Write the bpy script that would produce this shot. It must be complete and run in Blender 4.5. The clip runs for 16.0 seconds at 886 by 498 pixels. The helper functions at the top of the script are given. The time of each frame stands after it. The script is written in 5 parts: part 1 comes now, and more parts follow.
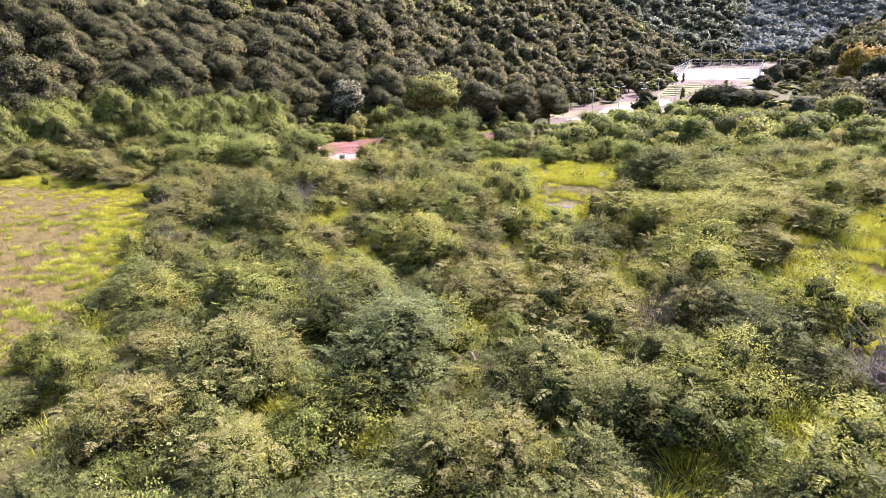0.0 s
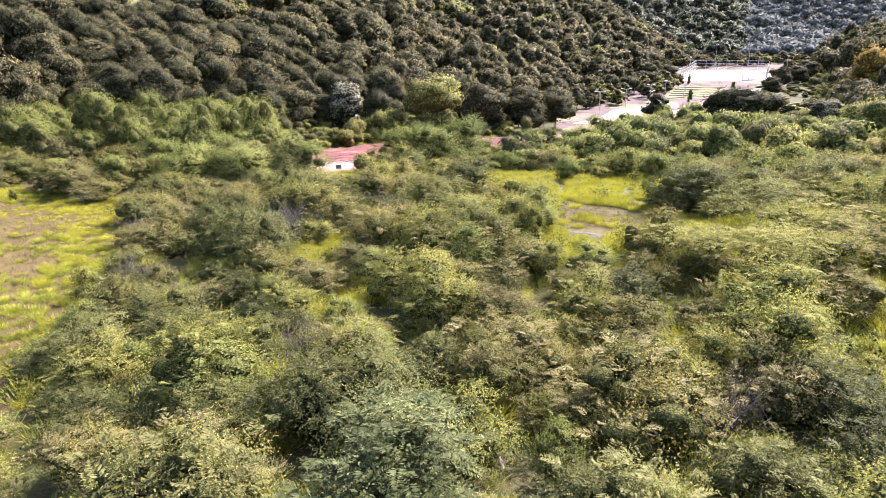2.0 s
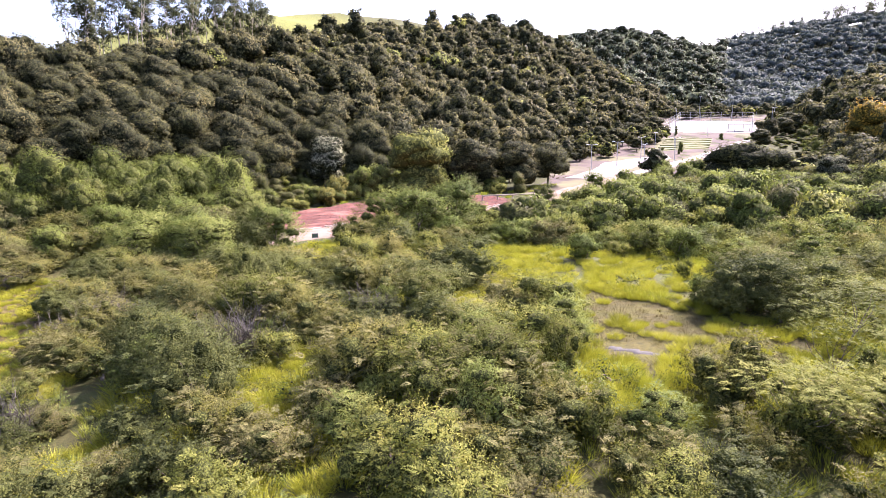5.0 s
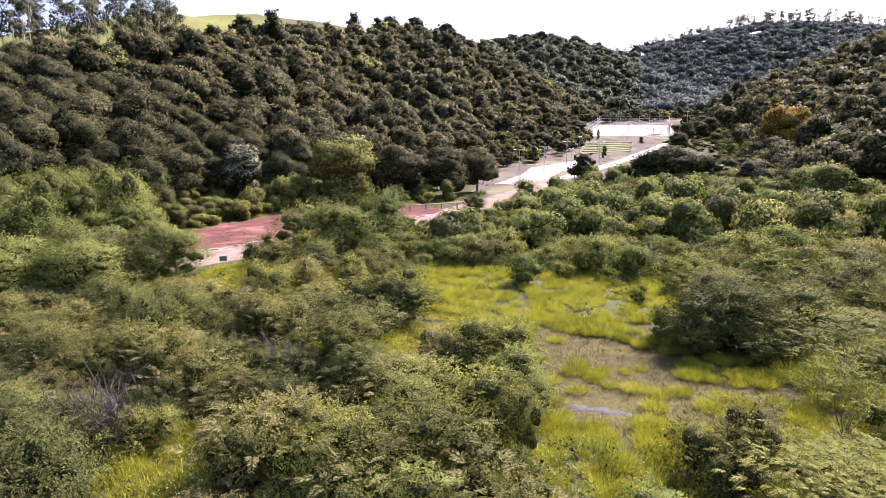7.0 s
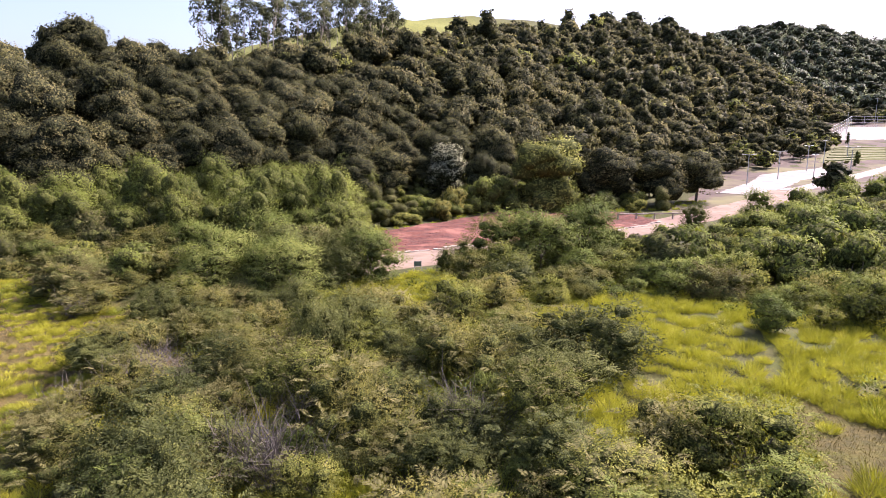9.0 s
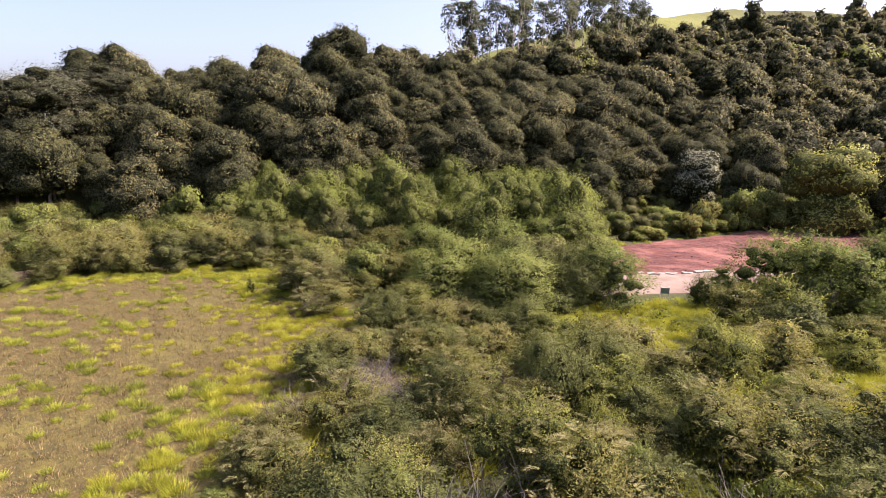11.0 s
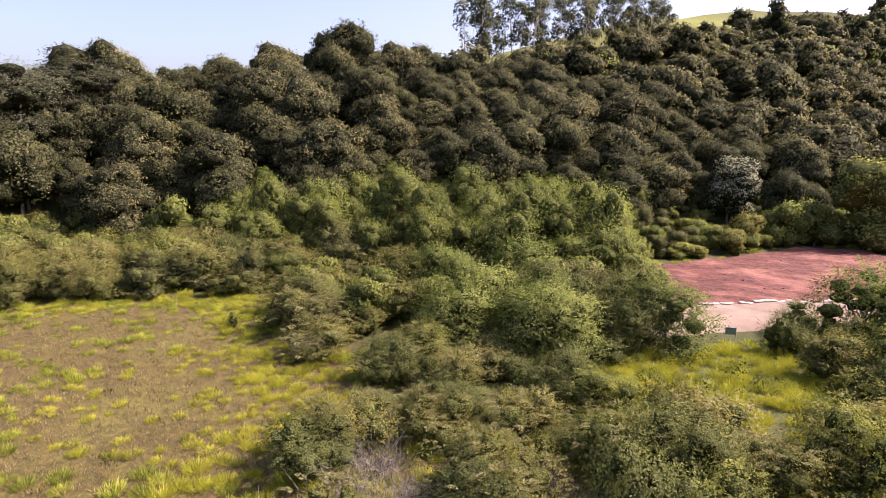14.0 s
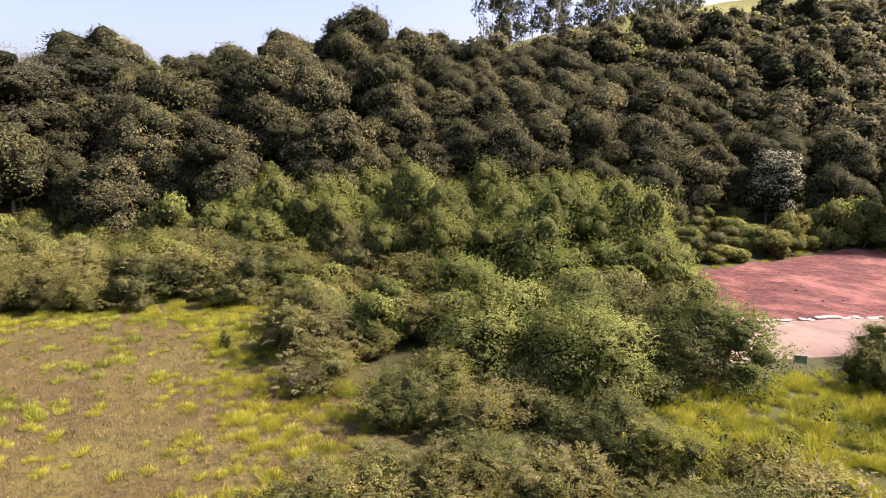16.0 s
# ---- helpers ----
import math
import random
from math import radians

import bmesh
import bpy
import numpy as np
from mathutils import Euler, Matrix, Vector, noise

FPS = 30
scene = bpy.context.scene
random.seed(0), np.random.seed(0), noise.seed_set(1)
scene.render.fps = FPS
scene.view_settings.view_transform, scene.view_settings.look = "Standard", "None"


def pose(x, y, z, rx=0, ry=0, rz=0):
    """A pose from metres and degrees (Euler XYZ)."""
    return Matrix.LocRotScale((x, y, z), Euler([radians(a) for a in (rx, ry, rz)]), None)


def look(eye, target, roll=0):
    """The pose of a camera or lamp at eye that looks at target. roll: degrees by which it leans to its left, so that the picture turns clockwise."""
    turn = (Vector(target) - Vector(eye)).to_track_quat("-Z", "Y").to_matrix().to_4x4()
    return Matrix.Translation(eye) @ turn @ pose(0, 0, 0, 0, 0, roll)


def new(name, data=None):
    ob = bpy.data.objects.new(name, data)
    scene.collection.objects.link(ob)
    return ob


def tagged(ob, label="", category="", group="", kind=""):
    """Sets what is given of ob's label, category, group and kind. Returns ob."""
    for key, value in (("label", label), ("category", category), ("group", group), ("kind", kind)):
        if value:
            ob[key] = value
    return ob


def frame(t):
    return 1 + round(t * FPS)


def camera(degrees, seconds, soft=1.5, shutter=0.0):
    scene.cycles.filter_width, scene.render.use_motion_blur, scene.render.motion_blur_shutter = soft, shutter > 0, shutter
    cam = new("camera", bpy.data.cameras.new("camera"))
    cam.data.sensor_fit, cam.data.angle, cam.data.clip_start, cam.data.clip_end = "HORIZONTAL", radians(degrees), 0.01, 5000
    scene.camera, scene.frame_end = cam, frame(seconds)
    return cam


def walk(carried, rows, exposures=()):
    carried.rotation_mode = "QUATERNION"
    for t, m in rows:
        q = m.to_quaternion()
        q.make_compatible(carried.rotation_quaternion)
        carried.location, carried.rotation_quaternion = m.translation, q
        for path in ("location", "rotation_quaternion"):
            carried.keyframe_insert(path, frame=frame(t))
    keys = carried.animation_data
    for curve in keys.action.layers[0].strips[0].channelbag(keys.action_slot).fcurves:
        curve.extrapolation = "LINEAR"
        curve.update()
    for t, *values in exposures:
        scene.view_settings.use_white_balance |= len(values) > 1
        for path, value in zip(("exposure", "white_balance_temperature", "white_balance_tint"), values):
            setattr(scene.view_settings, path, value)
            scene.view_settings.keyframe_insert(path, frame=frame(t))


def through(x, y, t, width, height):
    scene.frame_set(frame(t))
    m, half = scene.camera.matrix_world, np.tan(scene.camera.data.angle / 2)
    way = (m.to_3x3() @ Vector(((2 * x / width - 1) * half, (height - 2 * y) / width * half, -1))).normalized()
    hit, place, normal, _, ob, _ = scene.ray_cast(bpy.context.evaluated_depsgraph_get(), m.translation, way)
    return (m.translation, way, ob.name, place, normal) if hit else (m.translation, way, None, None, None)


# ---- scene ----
PATH = [
    (0, (4.349, -2.116, 8.842), (3.976, -0.227, 8.301), -0.8),
    (0.5, (4.062, -1.154, 8.894), (3.689, 0.735, 8.354), -0.7),
    (1, (3.705, 0.061, 8.97), (3.331, 1.95, 8.432), -0.7),
    (1.5, (3.324, 1.427, 9.066), (2.951, 3.316, 8.526), -0.7),
    (2, (2.942, 2.839, 9.165), (2.57, 4.729, 8.624), -0.7),
    (2.5, (2.592, 4.256, 9.253), (2.22, 6.145, 8.713), -0.7),
    (3, (2.236, 5.62, 9.398), (1.863, 7.509, 8.857), -0.7),
    (3.5, (1.88, 6.933, 9.534), (1.508, 8.823, 8.996), -0.7),
    (4, (1.511, 8.147, 9.688), (1.141, 10.056, 9.22), -0.7),
    (4.2, (1.356, 8.624, 9.746), (0.988, 10.542, 9.316), -0.6),
    (6.3, (0.473, 13.923, 10.186), (0.292, 15.876, 9.798), -0.8),
    (6.5, (0.419, 14.388, 10.207), (0.267, 16.344, 9.819), -0.8),
    (7, (0.252, 15.581, 10.24), (0.149, 17.54, 9.85), -0.8),
    (7.5, (0.118, 16.752, 10.276), (0.015, 18.711, 9.885), -0.9),
    (8, (-0.059, 17.926, 10.33), (-0.165, 19.885, 9.938), -0.8),
    (8.5, (-0.395, 19.081, 10.398), (-0.701, 21.018, 10.007), -0.6),
    (9, (-0.894, 20.339, 10.372), (-1.602, 22.17, 9.986), -0.4),
    (9.5, (-1.53, 21.336, 10.399), (-2.508, 23.038, 10.016), -0.2),
    (10, (-2.263, 22.236, 10.407), (-3.458, 23.794, 10.025), 0.1),
    (10.2, (-2.57, 22.572, 10.412), (-3.824, 24.083, 10.031), 0.2),
    (12.3, (-5.834, 25.885, 10.469), (-7.159, 27.336, 10.095), 0.1),
    (12.5, (-6.211, 26.215, 10.467), (-7.535, 27.667, 10.095), 0.1),
    (13, (-7.162, 27.073, 10.463), (-8.485, 28.526, 10.094), 0.2),
    (13.5, (-8.102, 27.926, 10.501), (-9.425, 29.379, 10.133), 0.2),
    (14, (-9.015, 28.771, 10.585), (-10.342, 30.222, 10.216), 0.3),
    (14.5, (-9.893, 29.611, 10.634), (-11.221, 31.06, 10.264), 0.3),
    (15, (-10.758, 30.441, 10.683), (-12.086, 31.89, 10.314), 0.4),
    (15.5, (-11.605, 31.293, 10.717), (-12.955, 32.722, 10.348), 0.3),
    (16, (-12.452, 32.073, 10.761), (-13.809, 33.487, 10.362), 0.3),
]
cam = camera(70.0, 16.0, 0.35)
walk(cam, [(t, look(eye, target, roll)) for t, eye, target, roll in PATH], exposures=[(0.0, 1.88, 5950, 33), (4.0, 1.95, 5950, 33), (6.5, 1.38, 6000, 31), (10.0, 1.27, 6300, 31), (12.5, 1.2, 6500, 32), (16.0, 1.17, 6500, 32)])

# ---- world and sun ----
SUN_AZ, SUN_EL = radians(40), radians(46)          # azimuth to the right of +y
world = bpy.data.worlds.new("sky")
scene.world = world
world.use_nodes = True
wn = world.node_tree.nodes
sky = wn.new("ShaderNodeTexSky")
sky.sky_type, sky.sun_disc = "NISHITA", False
sky.sun_elevation, sky.sun_rotation = SUN_EL, SUN_AZ
sky.air_density, sky.dust_density, sky.ozone_density = 0.85, 3.4, 0.8
wn["Background"].inputs["Strength"].default_value = 0.135
world.node_tree.links.new(sky.outputs[0], wn["Background"].inputs["Color"])
sun = new("sun", bpy.data.lights.new("sun", "SUN"))
sun.data.energy, sun.data.angle, sun.data.color = 5.0, radians(0.6), (1.0, 0.93, 0.82)
SUN_DIR = Vector((math.sin(SUN_AZ) * math.cos(SUN_EL), math.cos(SUN_AZ) * math.cos(SUN_EL), math.sin(SUN_EL)))
sun.matrix_world = look(SUN_DIR * 300, (0, 0, 0))


# ---- materials ----
def shader(name):
    m = bpy.data.materials.new(name)
    m.use_nodes = True
    nt = m.node_tree
    return m, nt.nodes, nt.links, nt.nodes["Principled BSDF"]


def val(nodes, kind, **inputs):
    n = nodes.new(kind)
    for k, v in inputs.items():
        n.inputs[k.replace("_", " ")].default_value = v
    return n


def mix(nodes, links, fac, a, b, mode="MIX"):
    n = nodes.new("ShaderNodeMix")
    n.data_type, n.blend_type = "RGBA", mode
    for sock, v in ((n.inputs[0], fac), (n.inputs[6], a), (n.inputs[7], b)):
        if hasattr(v, "links"):
            links.new(v, sock)
        else:
            sock.default_value = v if not isinstance(v, tuple) else (*v, 1)
    return n.outputs[2]


def num(nodes, links, op, a, b=0.0, c=None):
    n = nodes.new("ShaderNodeMath")
    n.operation = op
    for sock, v in zip(n.inputs, (a, b) if c is None else (a, b, c)):
        if hasattr(v, "links"):
            links.new(v, sock)
        else:
            sock.default_value = v
    return n.outputs[0]


def ranged(nodes, links, v, a, b):
    n = nodes.new("ShaderNodeMapRange")
    n.interpolation_type = "SMOOTHSTEP"
    links.new(v, n.inputs[0])
    n.inputs[1].default_value, n.inputs[2].default_value = a, b
    return n.outputs[0]


def speck(nodes, links, scale, detail=3.0, rough=0.55):
    """Noise in world metres."""
    g = nodes.new("ShaderNodeNewGeometry")
    n = val(nodes, "ShaderNodeTexNoise", Scale=scale, Detail=detail, Roughness=rough)
    links.new(g.outputs["Position"], n.inputs["Vector"])
    return n.outputs["Fac"]


def bumped(nodes, links, bsdf, height, strength, distance):
    b = val(nodes, "ShaderNodeBump", Strength=strength, Distance=distance)
    links.new(height, b.inputs["Height"])
    links.new(b.outputs[0], bsdf.inputs["Normal"])


def leaf_mat(name, dark, mid, pale, through=0.3, rough=0.65, broad=0.25, gloss=0.06, own=0.6):
    m, n, l, p = shader(name)
    geo, info = n.new("ShaderNodeNewGeometry"), n.new("ShaderNodeObjectInfo")
    tint = n.new("ShaderNodeAttribute")
    tint.attribute_name = "tint"
    whole = num(n, l, "FRACT", num(n, l, "ADD", info.outputs["Random"], tint.outputs["Fac"]))
    big = speck(n, l, broad, 2.0)
    k = num(n, l, "MULTIPLY_ADD", geo.outputs["Random Per Island"], 0.95 - own, num(n, l, "MULTIPLY", whole, own))
    k = num(n, l, "ADD", k, num(n, l, "MULTIPLY_ADD", big, 0.7, -0.35))
    clump = speck(n, l, 2.0 if broad > 0.1 else 1.3, 2.0)
    k = num(n, l, "ADD", k, num(n, l, "MULTIPLY_ADD", clump, *((1.5, -0.75) if broad > 0.1 else (2.4, -1.2))))
    c = mix(n, l, ranged(n, l, k, 0.05, 0.55), dark, mid)
    c = mix(n, l, ranged(n, l, k, 0.55, 1.0), c, pale)
    l.new(c, p.inputs["Base Color"])
    p.inputs["Roughness"].default_value = rough
    p.inputs["Specular IOR Level"].default_value = gloss
    # leaves are cupped and lie along the outside of their clump
    dome, turn = n.new("ShaderNodeAttribute"), n.new("ShaderNodeVectorTransform")
    dome.attribute_name = "dome"
    turn.vector_type, turn.convert_from, turn.convert_to = "VECTOR", "OBJECT", "WORLD"
    l.new(dome.outputs["Vector"], turn.inputs[0])
    add, unit = n.new("ShaderNodeVectorMath"), n.new("ShaderNodeVectorMath")
    add.operation, unit.operation = "MULTIPLY_ADD", "NORMALIZE"
    l.new(geo.outputs["Normal"], add.inputs[0])
    add.inputs[1].default_value = (0.5, 0.5, 0.5)
    l.new(turn.outputs[0], add.inputs[2])
    l.new(add.outputs[0], unit.inputs[0])
    l.new(unit.outputs[0], p.inputs["Normal"])
    t = n.new("ShaderNodeBsdfTranslucent")
    l.new(mix(n, l, 1.0, c, (1.1, 1.15, 0.6), "MULTIPLY"), t.inputs["Color"])
    s = n.new("ShaderNodeMixShader")
    s.inputs[0].default_value = through
    l.new(p.outputs[0], s.inputs[1])
    l.new(t.outputs[0], s.inputs[2])
    l.new(s.outputs[0], n["Material Output"].inputs[0])
    return m


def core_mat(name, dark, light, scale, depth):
    """The dense inside of a crown: small leaves with shade and light painted in."""
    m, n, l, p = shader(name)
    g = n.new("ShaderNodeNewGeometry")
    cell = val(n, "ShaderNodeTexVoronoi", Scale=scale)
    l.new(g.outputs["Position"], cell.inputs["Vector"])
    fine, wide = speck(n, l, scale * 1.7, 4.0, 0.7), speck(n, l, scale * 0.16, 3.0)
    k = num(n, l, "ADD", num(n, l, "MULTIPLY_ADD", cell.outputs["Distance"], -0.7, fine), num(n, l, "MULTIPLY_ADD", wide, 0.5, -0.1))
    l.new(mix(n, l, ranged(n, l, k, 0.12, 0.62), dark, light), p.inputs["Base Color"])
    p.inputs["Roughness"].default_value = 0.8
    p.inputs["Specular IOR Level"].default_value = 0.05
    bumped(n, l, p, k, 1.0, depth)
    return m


def solid_mat(name, a, b, scale, rough=0.9, bump=0.3, dist=0.03, c=None, scale2=None):
    m, n, l, p = shader(name)
    f = speck(n, l, scale, 6.0, 0.65)
    col = mix(n, l, ranged(n, l, f, 0.32, 0.68), a, b)
    if c:
        col = mix(n, l, ranged(n, l, speck(n, l, scale2, 5.0, 0.6), 0.45, 0.68), col, c)
    l.new(col, p.inputs["Base Color"])
    p.inputs["Roughness"].default_value = rough
    bumped(n, l, p, f, bump, dist)
    return m


SHRUB = leaf_mat("shrub_leaves", (0.078, 0.090, 0.021), (0.183, 0.194, 0.043), (0.284, 0.274, 0.071), 0.28)
FRESH = leaf_mat("fresh_leaves", (0.070, 0.094, 0.025), (0.159, 0.188, 0.047), (0.238, 0.254, 0.076), 0.28)
OLIVE = leaf_mat("dull_olive_leaves", (0.083, 0.084, 0.023), (0.178, 0.167, 0.044), (0.265, 0.237, 0.073), 0.28)
DRY = leaf_mat("dry_brownish_leaves", (0.081, 0.075, 0.029), (0.156, 0.141, 0.053), (0.245, 0.220, 0.093), 0.28)
SAGE = leaf_mat("grey_green_leaves", (0.060, 0.075, 0.027), (0.130, 0.152, 0.056), (0.220, 0.240, 0.095), 0.25)
DARK = leaf_mat("dark_leaves", (0.036, 0.039, 0.018), (0.092, 0.090, 0.037), (0.174, 0.158, 0.064), 0.18, 0.55, 0.25, 0.03, 0.5)
DEEP = leaf_mat("deep_green_leaves", (0.044, 0.053, 0.020), (0.098, 0.109, 0.035), (0.188, 0.191, 0.064), 0.28, 0.6, 0.25, 0.06)
FOREST = leaf_mat("forest_leaves", (0.043, 0.044, 0.021), (0.107, 0.101, 0.045), (0.192, 0.168, 0.073), 0.18, 0.55, 0.06, 0.03, 0.5)
GUM = leaf_mat("gum_tree_leaves", (0.040, 0.047, 0.026), (0.080, 0.088, 0.046), (0.14, 0.145, 0.08), 0.25)
GUM_TALL = leaf_mat("tall_gum_leaves", (0.038, 0.042, 0.026), (0.080, 0.084, 0.050), (0.145, 0.145, 0.090), 0.22)
# Leaves of the far hills: paler and bluer, with haze put into the colour.
GUM_HAZED = leaf_mat("hazed_gum_leaves", (0.064, 0.077, 0.072), (0.097, 0.113, 0.103), (0.131, 0.148, 0.131), 0.2)
FOREST_HAZED = leaf_mat("hazed_forest_leaves", (0.058, 0.072, 0.050), (0.118, 0.136, 0.090), (0.19, 0.205, 0.130), 0.18, 0.6, 0.06, 0.06, 0.5)
PALE = leaf_mat("pale_silver_leaves", (0.120, 0.128, 0.084), (0.216, 0.220, 0.140), (0.336, 0.332, 0.224), 0.2)
GOLD = leaf_mat("golden_blossom", (0.20, 0.125, 0.022), (0.37, 0.225, 0.032), (0.54, 0.33, 0.05), 0.25)
PLUME = leaf_mat("pale_feathery_sprays", (0.098, 0.092, 0.036), (0.160, 0.148, 0.060), (0.235, 0.215, 0.092), 0.25, 0.85)
VIVID = leaf_mat("bright_thicket_leaves", (0.068, 0.088, 0.021), (0.148, 0.172, 0.038), (0.222, 0.236, 0.062), 0.26)
THICK = leaf_mat("thicket_tree_leaves", (0.061, 0.077, 0.018), (0.138, 0.162, 0.034), (0.208, 0.228, 0.057), 0.28)
MOSS = leaf_mat("mossy_thicket_leaves", (0.048, 0.051, 0.013), (0.112, 0.112, 0.027), (0.176, 0.164, 0.045), 0.2)
GRASS = leaf_mat("yellow_green_grass", (0.230, 0.232, 0.028), (0.410, 0.402, 0.040), (0.520, 0.485, 0.070), 0.32, 0.65)
LUSH = leaf_mat("bright_green_grass", (0.160, 0.190, 0.026), (0.315, 0.350, 0.038), (0.425, 0.440, 0.070), 0.32, 0.65)
THATCH = leaf_mat("dull_short_grass", (0.059, 0.046, 0.015), (0.105, 0.087, 0.026), (0.161, 0.133, 0.046), 0.25, 0.8)
STRAW = leaf_mat("dry_straw", (0.168, 0.118, 0.061), (0.269, 0.196, 0.108), (0.381, 0.284, 0.140), 0.2, 0.85)
# Cores darker than most leaves: shade inside crowns is painted, deepest for trees.
INNER_SHADE = core_mat("inner_scrub_shade", (0.045, 0.052, 0.015), (0.150, 0.160, 0.044), 16.0, 0.07)
TREE_FRESH = leaf_mat("light_tree_leaves", (0.094, 0.109, 0.026), (0.212, 0.221, 0.053), (0.327, 0.307, 0.088), 0.2)
INNER_SHADE_FAR = core_mat("inner_tree_shade", (0.016, 0.018, 0.009), (0.080, 0.085, 0.038), 5.5, 0.25)
# Core of the far gums, tinted for haze like their leaves.
INNER_GUM_HAZED = core_mat("hazed_gum_core", (0.060, 0.074, 0.070), (0.110, 0.130, 0.120), 1.0, 0.1)
INNER_GOLD = core_mat("inner_golden_foliage", (0.06, 0.055, 0.015), (0.26, 0.19, 0.03), 2.6, 0.2)
BARK = solid_mat("grey_brown_bark", (0.10, 0.075, 0.055), (0.22, 0.18, 0.14), 6.0)
PALE_BARK = solid_mat("pale_gum_bark", (0.24, 0.20, 0.16), (0.42, 0.37, 0.31), 3.0)
TWIG = solid_mat("dry_grey_twigs", (0.085, 0.070, 0.056), (0.185, 0.158, 0.130), 5.0)
RED = solid_mat("raw_red_earth", (0.050, 0.0105, 0.0065), (0.135, 0.036, 0.021), 1.3, 0.95, 1.0, 0.3, (0.23, 0.092, 0.062), 0.3)
DIRT = solid_mat("packed_dirt_road", (0.165, 0.115, 0.082), (0.26, 0.19, 0.14), 0.8, 0.95, 0.35, 0.04, (0.19, 0.12, 0.09), 0.2)
PINK = solid_mat("pinkish_soil", (0.050, 0.030, 0.022), (0.088, 0.058, 0.044), 0.25, 0.95, 0.4, 0.05, (0.14, 0.13, 0.045), 0.06)
PAVED = solid_mat("pale_concrete", (0.19, 0.165, 0.146), (0.27, 0.24, 0.215), 0.5, 0.85, 0.1, 0.01)
LAWN = solid_mat("young_lawn", (0.085, 0.085, 0.028), (0.135, 0.128, 0.042), 0.6, 0.95, 0.4, 0.05)
GREENROW = solid_mat("turf_row", (0.080, 0.090, 0.024), (0.130, 0.135, 0.036), 0.9, 0.95, 0.4, 0.05)
MUD = solid_mat("grey_gravelly_mud", (0.022, 0.019, 0.017), (0.070, 0.060, 0.053), 11.0, 0.75, 0.5, 0.03, (0.045, 0.038, 0.034), 2.0)
STONE = solid_mat("pale_kerb_stone", (0.27, 0.225, 0.185), (0.40, 0.35, 0.30), 3.0, 0.9)
BRICKY = solid_mat("weathered_red_masonry", (0.09, 0.052, 0.04), (0.17, 0.11, 0.085), 2.5, 0.9)
METAL = solid_mat("galvanised_metal", (0.35, 0.36, 0.36), (0.48, 0.48, 0.48), 4.0, 0.5, 0.05, 0.01)
WOOD = solid_mat("weathered_rail_wood", (0.30, 0.25, 0.19), (0.46, 0.40, 0.33), 3.0, 0.85)
BOARD = solid_mat("dark_green_board", (0.10, 0.14, 0.12), (0.16, 0.20, 0.18), 4.0, 0.5, 0.05, 0.01)
WHITE = solid_mat("white_paint", (0.72, 0.72, 0.70), (0.82, 0.82, 0.80), 2.0, 0.6, 0.05, 0.01)
ROOF = solid_mat("grey_sheet_roof", (0.40, 0.39, 0.38), (0.55, 0.54, 0.52), 2.0, 0.6, 0.1, 0.02)


def earth_mat():
    m, n, l, p = shader("soil_and_short_grass")
    dry, lawn = n.new("ShaderNodeAttribute"), n.new("ShaderNodeAttribute")
    dry.attribute_name, lawn.attribute_name = "dry", "pasture"
    fine, mid, wide = speck(n, l, 7.0, 6.0, 0.7), speck(n, l, 1.1, 5.0, 0.6), speck(n, l, 0.16, 4.0)
    litter = mix(n, l, ranged(n, l, fine, 0.3, 0.7), (0.034, 0.032, 0.012), (0.085, 0.080, 0.028))
    litter = mix(n, l, ranged(n, l, mid, 0.42, 0.62), litter, (0.052, 0.062, 0.016))
    soil = mix(n, l, ranged(n, l, fine, 0.3, 0.72), (0.056, 0.041, 0.013), (0.134, 0.098, 0.031))
    soil = mix(n, l, num(n, l, "MULTIPLY", ranged(n, l, mid, 0.45, 0.7), 0.75), soil, (0.14, 0.12, 0.025))
    soil = mix(n, l, num(n, l, "MULTIPLY", ranged(n, l, wide, 0.45, 0.7), 0.5), soil, (0.145, 0.13, 0.03))
    soil = mix(n, l, num(n, l, "MULTIPLY", ranged(n, l, speck(n, l, 3.0, 4.0, 0.7), 0.46, 0.6), 0.75), soil, (0.055, 0.046, 0.018))
    sward = mix(n, l, ranged(n, l, mid, 0.3, 0.7), (0.110, 0.122, 0.028), (0.200, 0.205, 0.045))
    c = mix(n, l, dry.outputs["Fac"], litter, soil)
    c = mix(n, l, lawn.outputs["Fac"], c, sward)
    l.new(c, p.inputs["Base Color"])
    p.inputs["Roughness"].default_value = 0.95
    p.inputs["Specular IOR Level"].default_value = 0.2
    bumped(n, l, p, num(n, l, "ADD", fine, mid), 0.6, 0.06)
    return m


EARTH = earth_mat()


# ---- the lie of the land ----
def step(a, b, v):
    t = np.clip((np.asarray(v, float) - a) / (b - a), 0, 1)
    return t * t * (3 - 2 * t)


def foot(x, y):
    """Along the foot of the wooded hill, and up from it."""
    u, v = np.asarray(x, float) + 75, np.asarray(y, float) - 45
    s, d = u * 0.535 + v * 0.845, -u * 0.845 + v * 0.535
    return s, d - 0.27 * np.maximum(s - 110, 0)


def ridge(s):
    """How far above the foot the wood ends, and how high the hill is there."""
    at = [-60, 30, 120, 250, 350, 425, 520, 650]
    return np.interp(s, at, [35, 35, 90, 140, 120, 95, 60, 40]), np.interp(s, at, [7, 15.5, 32, 42, 52, 39, 22, 12])


